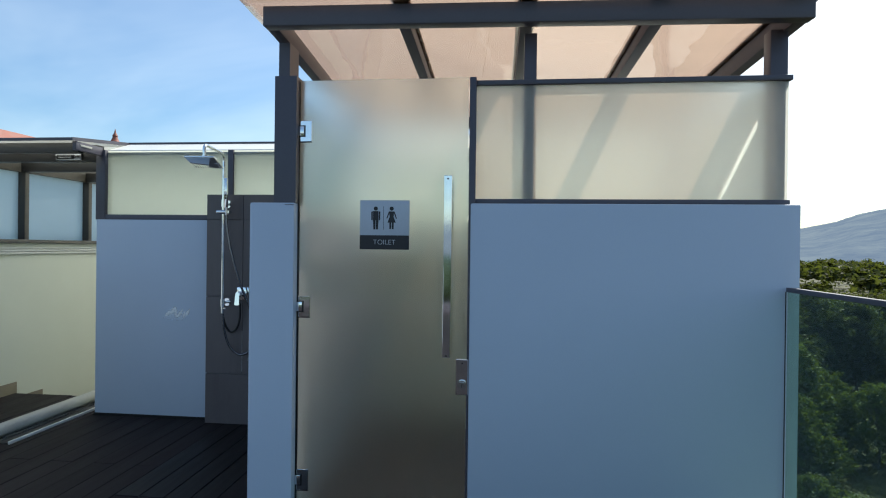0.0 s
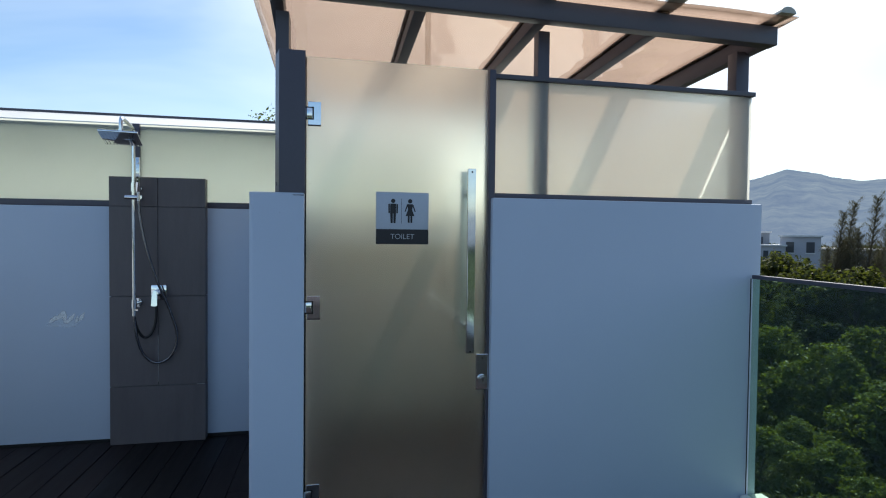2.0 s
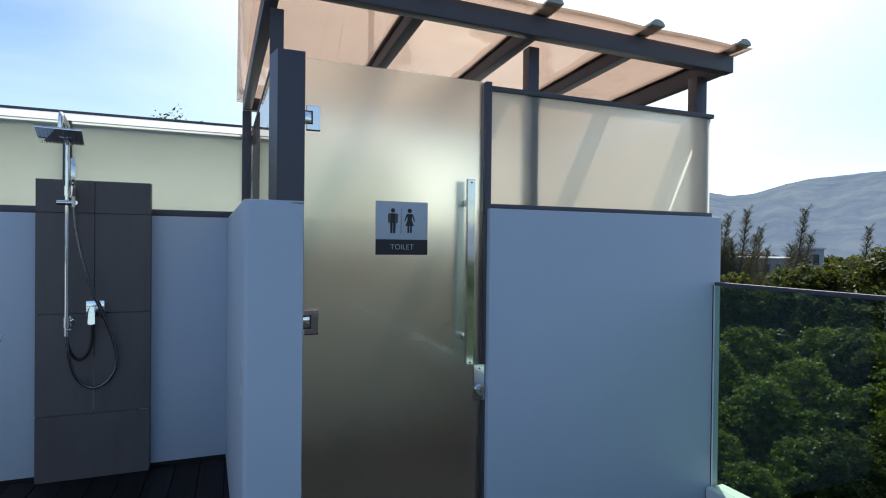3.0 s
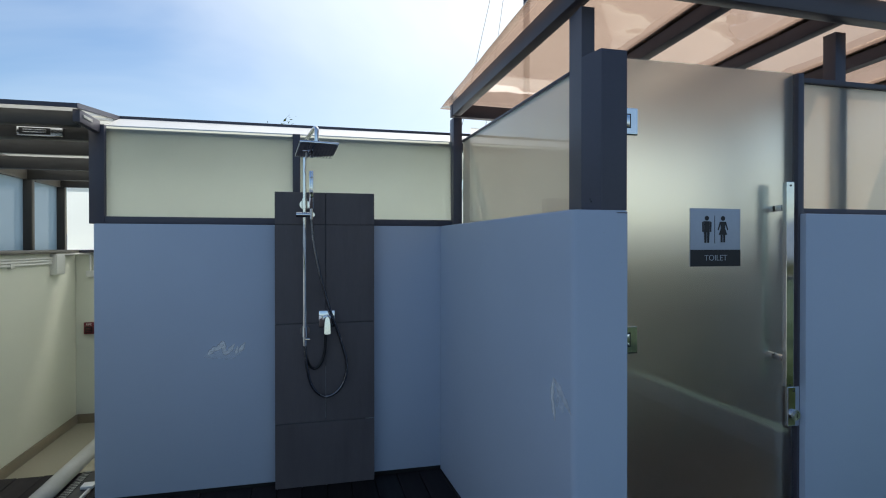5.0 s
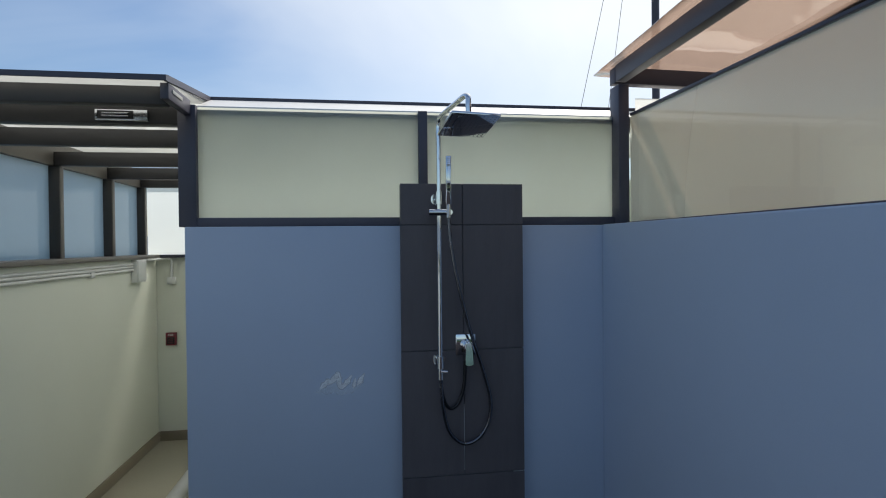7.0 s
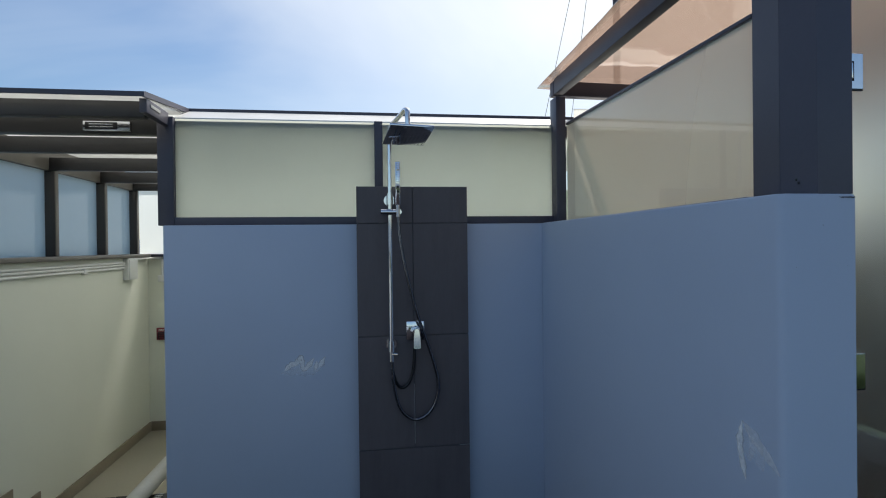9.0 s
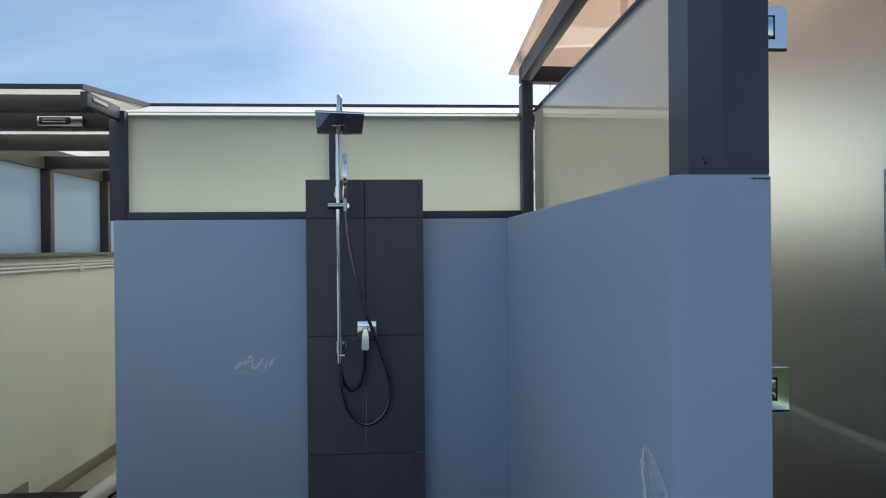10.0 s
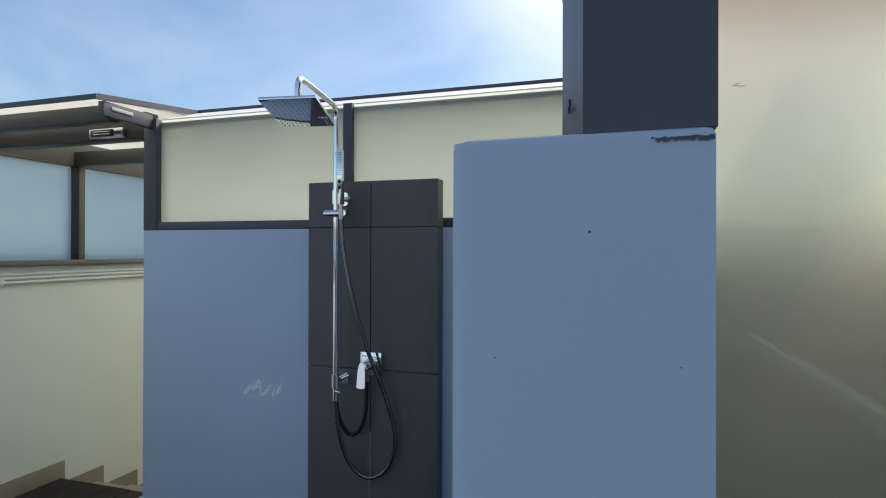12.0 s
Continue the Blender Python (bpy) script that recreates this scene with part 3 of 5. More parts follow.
bm = bmesh.new()
tilted(bm, -3.75, -2.18, 4.67, 5.312, 2.21, 2.22, 0.1)
part("roof_sheet", bm, MILK_SHEET, lob, "milky translucent sheet")
bm = bmesh.new()
tilted(bm, -3.75, 1.15, 5.313, 8.25, 2.276, 2.286, 0.02)
part("roof_sheet", bm, MILK_SHEET, lob, "milky translucent sheet")
bm = bmesh.new()
tilted(bm, -3.75, -2.168, 4.655, 4.668, 2.205, 2.228, 0.1)
tilted(bm, -2.181, -2.168, 4.669, 5.30, 2.203, 2.23, 0.125)
box(bm, -2.18, 1.15, 5.30, 5.312, 2.288, 2.312)
part("edge_trim", bm, STEEL, lob, "thin dark edge trim")
block("front_beam", (-3.75, -2.21, 4.76, 4.82, 2.13, 2.208), LOBBY_STEEL, lob)
bm = bmesh.new()
a = [bm.verts.new(p) for p in ((-2.166, 5.035, 2.188), (1.15, 5.035, 2.188), (1.15, 5.298, 2.286), (-2.166, 5.298, 2.286))]
b = [bm.verts.new(v.co + Vector((0, 0, 0.008))) for v in a]
bm.faces.new(a)
bm.faces.new(b[::-1])
for k in range(4):
    bm.faces.new((a[k], a[(k + 1) % 4], b[(k + 1) % 4], b[k]))
part("flashing", bm, ALU, lob, "sloping white flashing under the roof edge")
bm = bmesh.new()
box(bm, -2.2, 1.1, 5.345, 5.42, 2.19, 2.275, bevel=0.002)
part("back_beam", bm, STEEL, lob)
bm = bmesh.new()
box(bm, -2.208, -2.174, 4.70, 4.983, 2.14, 2.207, bevel=0.002)
part("side_fascia", bm, STEEL, lob)
for n, (y0, y1) in enumerate(((4.78, 5.677), (5.72, 6.507), (6.55, 7.307), (7.35, 7.997))):
    win = structure(root("window_%d" % (n + 6), (-3.47, (y0 + y1) / 2, 1.452), "", ""), "pale blue frosted lobby window", "window")
    pane("window_pane", (-3.615, -3.605, y0, y1, 1.443, 2.107), "x", 1, FROST_COOL, win)
win = structure(root("window_10", (-1.2, 8.06, 1.441), "", ""), "bright frosted window in the lobby end wall", "window")
pane("window_pane", (-3.53, 1.08, 8.055, 8.065, 1.441, 2.2), "y", -1, FROST_WHITE, win)

# ---- balustrade along the terrace edge ----
ker = structure(part("kerb", (lambda b: (box(b, 2.272, 2.40, -6.2, 3.236, -0.2, 0.155, bevel=0.008), b)[1])(bmesh.new()), WHITE), "white painted kerb under the glass balustrade", "kerb")
bal = structure(root("balustrade", (2.315, 0, 0.188), "", ""), "green tinted glass balustrade with a thin dark top rail", "balustrade")
for y0, y1 in ((1.24, 3.225), (-0.77, 1.228), (-2.78, -0.782), (-4.8, -2.792)):
    block("glass_panel", (2.309, 2.321, y0, y1, 0.157, 1.243), GREEN_GLASS, bal, bevel=0.0)
    block("top_rail", (2.302, 2.328, y0, y1, 1.243, 1.262), STEEL, bal, bevel=0.002)
block("edge_seal", (2.3062, 2.3088, 3.234, 3.2385, 0.157, 1.243), BLACK, bal, bevel=0.0)
# unseen rear kerb and glass closing the terrace, kept dark for the reflections
bm = bmesh.new()
box(bm, -3.6, 2.5, -6.36, -6.2, -0.2, 0.188, bevel=0.01)
structure(part("kerb_rear", bm, STEEL), "unseen kerb at the terrace end, dark to keep reflections dark", "kerb")
for x0, x1 in ((-3.55, -1.6), (-1.59, 0.36), (0.37, 2.3)):
    block("glass_panel", (x0, x1, -6.286, -6.274, 0.19, 1.243), GREEN_GLASS, bal, bevel=0.0)
    block("top_rail", (x0, x1, -6.293, -6.267, 1.243, 1.262), STEEL, bal, bevel=0.002)
# unseen side parapet, coloured blue to lessen light bounced onto the partition
bm = bmesh.new()
box(bm, -3.75, -3.6, -6.3, 2.2, -0.6, 1.1, bevel=0.01)
structure(part("wall_terrace_side", bm, BLUE), "unseen parapet wall beside the terrace, blue to cut bounced light", "wall")
# the building below, unseen; grey so chrome and door reflect less white
bm = bmesh.new()
box(bm, -12, 2.42, -14, 12, -12, -0.62)
structure(part("building_below", bm, FAR_GREY), "grey rendered building under the terrace", "building")
bm = bmesh.new()
bmesh.ops.create_grid(bm, x_segments=8, y_segments=8, size=4500, matrix=Matrix.Translation((0, 0, -12)))
structure(part("ground", bm, GRASS), "dry grass ground with bare earth far below", "ground")

# ---- tiled shower panel ----
panel = structure(part("wall_tile_panel", (lambda b: (box(b, -1.192, -0.607, 4.885, 4.949, 0.0, 1.809), b)[1])(bmesh.new()), GROUT), "dark grey slate tiled panel behind the shower", "tiled panel")


def tile_mesh(w, h, d=0.009):
    b = bmesh.new()
    box(b, -w / 2, w / 2, -d, 0, 0, h, bevel=0.0012, seg=1)
    finish(b, 0.6)
    me = bpy.data.meshes.new("tile")
    b.to_mesh(me)
    b.free()
    me.materials.append(TILE)
    return me


rows = [(0.003, 0.394), (0.3995, 1.004), (1.0085, 1.611), (1.6145, 1.811)]
for z0, z1 in rows:
    me = tile_mesh(0.2985 if z0 > 0.1 else 0.6005, z1 - z0)
    for x in ((-1.0505, -0.7485) if z0 > 0.1 else (-0.8995,)):
        ob = new("tile", me)
        ob.parent = panel
        ob.location = Vector((x, 4.885, z0)) - ORIGIN[panel.name]
    side = tile_mesh(0.072, z1 - z0, 0.007)
    for x, turn in ((-0.607, 90), (-1.192, -90)):
        ob = new("tile", side)
        ob.parent = panel
        ob.location = Vector((x, 4.913, z0)) - ORIGIN[panel.name]
        ob.rotation_euler = (0, 0, radians(turn))

# ---- rain shower set ----
sh = root("shower_set", (-1.035, 4.82, 0.9), "chrome rain shower with hand shower and hose on tiled panel", "shower")
RX, RY = -1.024, 4.80
bm = bmesh.new()
arm = [(RX, RY, z) for z in (0.925, 1.2, 1.5, 1.8, 2.0, 2.075)] + [(RX + 0.003, RY - 0.012, 2.098), (RX + 0.01, RY - 0.04, 2.110)]
HX, HY = -0.957, 4.40
arm += [(RX + 0.02, RY - 0.1, 2.114), (RX + 0.044, RY - 0.25, 2.116), (HX - 0.008, HY + 0.045, 2.116), (HX, HY + 0.008, 2.104), (HX, HY, 2.078), (HX, HY, 2.02)]
tube(bm, smooth_path(arm, 6), 0.0115, 14)
part("riser_pipe", bm, CHROME, sh)
bm = bmesh.new()
rod(bm, (HX, HY, 1.998), (HX, HY, 2.04), 0.016, 16)
part("swivel_joint", bm, CHROME, sh)
bm = bmesh.new()
box(bm, -0.1, 0.1, -0.1, 0.1, 0, 0.012, bevel=0.004)
bmesh.ops.transform(bm, verts=bm.verts[:], matrix=pose(HX, HY, 1.985, -14, 0, 9))
head = part("shower_head", bm, CHROME, sh, "square chrome overhead shower plate")
bm = bmesh.new()
for i in range(11):
    for j in range(11):
        if 2 <= i + j:
            box(bm, -0.085 + 0.017 * i - 0.0018, -0.085 + 0.017 * i + 0.0018, -0.085 + 0.017 * j - 0.0018, -0.085 + 0.017 * j + 0.0018, -0.0005, 0.0005)
bmesh.ops.transform(bm, verts=bm.verts[:], matrix=pose(HX, HY, 1.985, -14, 0, 9))
part("nozzles", bm, RUBBER, head, "small grey rubber nozzles")
for z, name in ((1.735, "upper_bracket"), (0.965, "lower_bracket")):
    bm = bmesh.new()
    rod(bm, (RX, RY + 0.068, z), (RX, RY + 0.078, z), 0.03, 24)
    rod(bm, (RX, RY, z), (RX, RY + 0.07, z), 0.011, 14)
    rod(bm, (RX, RY, z - 0.028), (RX, RY, z + 0.03), 0.0165, 16)
    part(name, bm, CHROME, sh)
bm = bmesh.new()
rod(bm, (RX - 0.048, RY - 0.006, 1.668), (RX + 0.055, RY - 0.006, 1.668), 0.016, 18)
rod(bm, (RX + 0.046, RY - 0.03, 1.668), (RX + 0.046, RY + 0.012, 1.668), 0.014, 14)
part("slider", bm, CHROME, sh)
SX, SY0 = RX + 0.04, RY - 0.032  # the hand shower leans back a little in its holder
bm = bmesh.new()
box(bm, -0.0125, 0.0125, -0.010, 0.010, 0.03, 0.255, bevel=0.004)
rod(bm, (0, 0, -0.03), (0, 0, 0.035), 0.010, 14)
bmesh.ops.transform(bm, verts=bm.verts[:], matrix=pose(SX, SY0, 1.672, 2, 0, 0))
hand = part("hand_shower", bm, CHROME, sh, "slim rectangular chrome hand shower")
bm = bmesh.new()
for i in range(4):
    for j in range(11):
        rod(bm, (-0.0075 + 0.005 * i, -0.0112, 0.152 + 0.009 * j), (-0.0075 + 0.005 * i, -0.0095, 0.152 + 0.009 * j), 0.0015, 6)
for z in (0.10, 0.124):
    rod(bm, (0, -0.0112, z), (0, -0.0095, z), 0.007, 14)
bmesh.ops.transform(bm, verts=bm.verts[:], matrix=pose(SX, SY0, 1.672, 2, 0, 0))
part("spray_face", bm, BLACK, hand)
bm = bmesh.new()
hose = [(RX + 0.04, RY - 0.03, 1.645), (RX + 0.05, RY - 0.028, 1.52), (RX + 0.085, RY - 0.02, 1.33), (RX + 0.14, RY + 0.0, 1.12), (RX + 0.205, RY + 0.03, 0.93),
        (RX + 0.248, RY + 0.045, 0.77), (RX + 0.24, RY + 0.05, 0.66), (RX + 0.19, RY + 0.05, 0.582), (RX + 0.115, RY + 0.045, 0.56), (RX + 0.045, RY + 0.03, 0.625), (RX + 0.012, RY + 0.01, 0.75), (RX, RY, 0.90)]
tube(bm, smooth_path(hose, 8), 0.0085, 14)
part("hose", bm, RUBBER, sh, "silver grey flexible hose")
bm = bmesh.new()
hose = [(RX, RY, 0.90), (RX + 0.008, RY + 0.012, 0.82), (RX + 0.03, RY + 0.03, 0.755), (RX + 0.06, RY + 0.04, 0.735), (RX + 0.095, RY + 0.045, 0.765), (RX + 0.118, RY + 0.045, 0.84), (RX + 0.125, RY + 0.04, 0.96)]
tube(bm, smooth_path(hose, 8), 0.0085, 14)
part("supply_hose", bm, BLACK, sh, "dark flexible supply hose")
bm = bmesh.new()
rod(bm, (RX, RY, 0.885), (RX, RY, 0.93), 0.0125, 14)
rod(bm, (RX, RY - 0.005, 0.925), (RX + 0.032, RY - 0.02, 0.925), 0.006, 10)
part("diverter", bm, CHROME, sh)
mx = root("shower_mixer", (-0.89, 4.87, 0.98), "square chrome shower mixer with a paddle lever on the tiles", "mixer tap")
bm = bmesh.new()
box(bm, -0.941, -0.843, 4.862, 4.876, 0.982, 1.084, bevel=0.004)
part("cover_plate", bm, CHROME, mx)
bm = bmesh.new()
rod(bm, (-0.893, 4.863, 1.034), (-0.893, 4.835, 1.034), 0.026, 24, 0.022)
rod(bm, (-0.893, 4.84, 1.034), (-0.893, 4.788, 1.034), 0.021, 20)
part("cartridge", bm, CHROME, mx)
bm = bmesh.new()
paddle = [(0.0115, 0.012), (0.0165, -0.02), (0.0185, -0.078)]
paddle += [(0.0185 * math.cos(a), -0.078 - 0.006 * math.sin(a)) for a in (0.5, 1.2, 1.94, 2.64)]
paddle += [(-x, z) for x, z in reversed(paddle[:3])] + [(-0.006, 0.02), (0.006, 0.02)]
a = [bm.verts.new((x, -0.007, z)) for x, z in paddle]
b = [bm.verts.new((x, 0.007, z)) for x, z in paddle]
bm.faces.new(a)
bm.faces.new(b[::-1])
for k in range(len(a)):
    bm.faces.new((a[k], a[(k + 1) % len(a)], b[(k + 1) % len(a)], b[k]))
bmesh.ops.transform(bm, verts=bm.verts[:], matrix=pose(-0.892, 4.78, 1.034, -6, 0, 0))
part("lever", bm, CHROME, mx)
# pale lime in the tile joints under the mixer
for b in ((-0.9005, -0.8985, 4.8745, 4.8795, 0.42, 0.74), (-0.655, -0.605, 4.8745, 4.8795, 0.3955, 0.3975)):
    block("lime_streak", b, LIME, panel, "pale lime streak in the joint", bevel=0)

# ---- toilet door ----
door = structure(root("door_1", (0.55, 3.29, 0.0), "", ""), "closed frosted glass toilet door with chrome fittings", "door")
pane("door_pane", (0.150, 0.950, 3.284, 3.294, 0.012, 2.194), "y", 1, FROST_DOOR, door, "frosted glass leaf")
for z in (1.953, 1.128, 0.312):
    bm = bmesh.new()
    box(bm, 0.158, 0.213, 3.2752, 3.283, z - 0.049, z + 0.049, bevel=0.0015)
    hinge = part("hinge", bm, CHROME, door, "square chrome glass hinge", smooth=0.2)
    bm = bmesh.new()
    box(bm, 0.148, 0.177, 3.270, 3.2765, z - 0.022, z + 0.022, bevel=0.0015)
    part("knuckle", bm, CHROME, hinge)
    bm = bmesh.new()
    box(bm, 0.1775, 0.1835, 3.2742, 3.2756, z - 0.027, z + 0.027)
    box(bm, 0.150, 0.1835, 3.2742, 3.2756, z + 0.0225, z + 0.027)
    box(bm, 0.150, 0.1835, 3.2742, 3.2756, z - 0.027, z - 0.0225)
    box(bm, 0.158, 0.213, 3.2762, 3.2832, z - 0.0525, z - 0.0492)
    part("hinge_gap", bm, BLACK, hinge)
bm = bmesh.new()
box(bm, 0.846, 0.882, 3.220, 3.242, 0.92, 1.737, bevel=0.002)
handle = part("door_handle", bm, CHROME, door, "long square chrome pull bar", smooth=0.2)
for z in (1.635, 1.03):
    bm = bmesh.new()
    box(bm, 0.852, 0.876, 3.242, 3.284, z - 0.012, z + 0.012, bevel=0.002)
    part("standoff", bm, CHROME, handle)
bm = bmesh.new()
box(bm, 0.846, 0.882, 3.336, 3.358, 0.92, 1.737, bevel=0.002)
inner = part("inner_door_handle", bm, CHROME, door, "matching pull bar inside the door", smooth=0.2)
for z in (1.635, 1.03):
    bm = bmesh.new()
    box(bm, 0.852, 0.876, 3.294, 3.336, z - 0.012, z + 0.012, bevel=0.002)
    part("standoff", bm, CHROME, inner)
for z in (1.722, 0.928):
    bm = bmesh.new()
    rod(bm, (0.864, 3.2205, z), (0.864, 3.2185, z), 0.004, 12)
    part("grub_screw", bm, BLACK, handle)
bm = bmesh.new()
box(bm, 0.905, 0.962, 3.268, 3.284, 0.742, 0.905, bevel=0.003)
lock = part("door_lock", bm, CHROME, door, "square chrome lock case", smooth=0.2)
bm = bmesh.new()
rod(bm, (0.934, 3.268, 0.79), (0.934, 3.256, 0.79), 0.021, 24)
rod(bm, (0.934, 3.257, 0.79), (0.934, 3.252, 0.79), 0.015, 24)
cyl = part("lock_cylinder", bm, BRUSHED, lock)
bm = bmesh.new()
box(bm, 0.9325, 0.9355, 3.2505, 3.253, 0.781, 0.799)
part("keyhole", bm, BLACK, lock)
bm = bmesh.new()
rod(bm, (0.934, 3.2675, 0.887), (0.934, 3.266, 0.887), 0.004, 10)
part("lock_screw", bm, BLACK, lock)

block("seal", (0.1465, 0.1525, 3.284, 3.298, 0.0, 2.19), BLACK, door, "black rubber seal", bevel=0)
col = bpy.data.objects["column_door"]
rnd_p = random.Random(8)
bm = bmesh.new()
n = 18
lo = [bm.verts.new((0.098 + 0.047 * k / n, 3.2366, 1.6028 + rnd_p.uniform(-0.0015, 0.0015) + (0.002 if k < 2 else 0))) for k in range(n + 1)]
hi = [bm.verts.new((0.098 + 0.047 * k / n, 3.2366, 1.6062 + rnd_p.uniform(-0.0012, 0.0004))) for k in range(n + 1)]
for k in range(n):
    bm.faces.new((lo[k], lo[k + 1], hi[k + 1], hi[k]))
part("paint_smudge", bm, STEEL, col, "dark paint smudge on the pier edge", smooth=None)
# small chips in the paint of the pier and a scratch on the door
for x, z, r in ((0.050, 1.53, 0.0011), (0.121, 1.421, 0.0007), (-0.03, 1.42, 0.0007)):
    bm = bmesh.new()
    rod(bm, (x, 3.2382, z), (x, 3.2374, z + 0.0006), r, 7, r * 0.7)
    part("paint_chip", bm, BARK, bpy.data.objects["wall_partition"], "tiny dark chip in the paint")
bm = bmesh.new()
for x0, z0, w in ((0.166, 1.6555, 0.005), (0.168, 1.6568, 0.004), (0.171, 1.6547, 0.005)):
    box(bm, x0, x0 + w, 3.2836, 3.2839, z0, z0 + 0.0005)
part("scratch", bm, FAR_GREY, door, "short dark scratch on the glass")

# sign on the door
sign = root("toilet_sign", (0.564, 3.28, 1.40), "silver and black toilet sign with two symbols on door", "sign")
SY = 3.2795
block("sign_plate", (0.448, 0.681, SY, 3.2838, 1.401, 1.63), SIGN_FACE, sign, bevel=0.0008)
block("sign_band", (0.4485, 0.6805, SY - 0.0012, SY - 0.0001, 1.4015, 1.467), INK, sign, "black lower band", bevel=0)


def figure(name, cx, woman):
    b = bmesh.new()
    y0, y1 = SY - 0.0014, SY - 0.0002

    def flat(pts):
        a = [b.verts.new((cx + px, y0, pz)) for px, pz in pts]
        c = [b.verts.new((cx + px, y1, pz)) for px, pz in pts]
        b.faces.new(a)
        b.faces.new(c[::-1])
        for k in range(len(pts)):
            b.faces.new((a[k], a[(k + 1) % len(pts)], c[(k + 1) % len(pts)], c[k]))
    rod(b, (cx, y0, 1.591), (cx, y1, 1.591), 0.0095, 20)
    if woman:
        flat([(-0.013, 1.578), (0.013, 1.578), (0.009, 1.553), (0.0195, 1.526), (-0.0195, 1.526), (-0.009, 1.553)])
        flat([(-0.014, 1.577), (-0.0245, 1.546), (-0.0205, 1.544), (-0.0105, 1.571)])
        flat([(0.014, 1.577), (0.0245, 1.546), (0.0205, 1.544), (0.0105, 1.571)])
        flat([(-0.010, 1.526), (-0.002, 1.526), (-0.002, 1.496), (-0.010, 1.496)])
        flat([(0.002, 1.526), (0.010, 1.526), (0.010, 1.496), (0.002, 1.496)])
    else:
        flat([(-0.0125, 1.579), (0.0125, 1.579), (0.0125, 1.536), (-0.0125, 1.536)])
        flat([(-0.0215, 1.576), (-0.0145, 1.579), (-0.0145, 1.537), (-0.0205, 1.537)])
        flat([(0.0215, 1.576), (0.0145, 1.579), (0.0145, 1.537), (0.0205, 1.537)])
        flat([(-0.0125, 1.536), (-0.0012, 1.536), (-0.0018, 1.494), (-0.0105, 1.494)])
        flat([(0.0012, 1.536), (0.0125, 1.536), (0.0105, 1.494), (0.0018, 1.494)])
    part(name, b, INK, sign)


figure("man_symbol", 0.523, False)
figure("woman_symbol", 0.598, True)
block("divider", (0.559, 0.5602, SY - 0.0014, SY - 0.0002, 1.492, 1.602), INK, sign, bevel=0)
txt = bpy.data.curves.new("sign_text", 'FONT')
txt.body, txt.size, txt.align_x, txt.align_y, txt.extrude = "TOILET", 0.0325, 'CENTER', 'CENTER', 0.0004
txt.offset = -0.0005
tob = new("sign_text_curve", txt)
dg = bpy.context.evaluated_depsgraph_get()
me = bpy.data.meshes.new_from_object(tob.evaluated_get(dg))
bpy.data.objects.remove(tob)
me.transform(pose(0.5645, SY - 0.0017, 1.434, 90, 0, 0))
bm = bmesh.new()
bm.from_mesh(me)
part("sign_text", bm, SIGN_TEXT, sign, "silver word TOILET", smooth=None)

# ---- lobby fittings ----
lk = root("door_magnet", (-2.46, 4.98, 2.105), "aluminium electromagnetic door lock on the dark header", "door lock")
block("magnet_case", (-2.587, -2.36, 4.97, 4.999, 2.105, 2.155), BRUSHED, lk)
block("magnet_face", (-2.575, -2.42, 4.966, 4.9715, 2.112, 2.149), BLACK, lk, bevel=0.001)
for z in (2.121, 2.134):
    block("magnet_bar", (-2.555, -2.44, 4.964, 4.9675, z, z + 0.006), BRUSHED, lk, bevel=0.001)
bm = bmesh.new()
box(bm, -2.174, -2.169, 4.74, 4.86, 2.172, 2.188, bevel=0.001)
tagged(part("door_closer_arm", bm, PIPE), "dull white arm strip under the roof edge", "bracket")

con = root("conduit_run", (-3.43, 5.6, 1.3), "three white plastic conduits clipped along the lobby wall", "conduit")
for z in (1.358, 1.334, 1.308):
    bm = bmesh.new()
    pts = [(-3.437, 2.4, z - 0.03), (-3.437, 4.0, z - 0.012), (-3.437, 5.2, z), (-3.437, 6.4, z + 0.004), (-3.437, 7.46, z + 0.006)]
    tube(bm, smooth_path(pts, 4), 0.0115, 14)
    part("conduit", bm, PLASTIC, con)
for y in (5.05, 6.7):
    block("coupler", (-3.45, -3.42, y, y + 0.06, 1.29, 1.33), PLASTIC, con)
jb = root("junction_box", (-3.43, 7.52, 1.2), "white plastic junction box on the lobby wall", "junction box")
block("box_body", (-3.45, -3.40, 7.46, 7.66, 1.2, 1.405), PLASTIC, jb)
block("box_lid", (-3.40, -3.392, 7.47, 7.65, 1.21, 1.395), PLASTIC, jb)
co = root("conduit_drop", (-3.38, 7.99, 1.2), "white conduit bending down to a small box on the end wall", "conduit")
bm = bmesh.new()
tube(bm, smooth_path([(-3.42, 7.66, 1.395), (-3.40, 7.97, 1.397), (-3.33, 8.038, 1.397), (-3.305, 8.038, 1.37), (-3.305, 8.038, 1.21)], 6), 0.012, 14)
part("conduit", bm, PLASTIC, co)
block("outlet_box", (-3.345, -3.265, 8.025, 8.052, 1.145, 1.215), PLASTIC, co)
al = root("fire_alarm", (-3.315, 8.04, 0.53), "dark red fire alarm call point on the lobby end wall", "fire alarm")
block("alarm_case", (-3.365, -3.265, 8.02, 8.052, 0.53, 0.657), RED, al)
block("alarm_face", (-3.35, -3.28, 8.016, 8.0215, 0.545, 0.612), BLACK, al, bevel=0.001)
for z in (0.556, 0.574, 0.592):
    block("alarm_line", (-3.34, -3.29, 8.0145, 8.0165, z, z + 0.006), RED, al, bevel=0)
txt = bpy.data.curves.new("alarm_text", 'FONT')
txt.body, txt.size, txt.align_x, txt.align_y, txt.extrude = "FIRE", 0.03, 'CENTER', 'CENTER', 0.0005
tob = new("alarm_text_curve", txt)
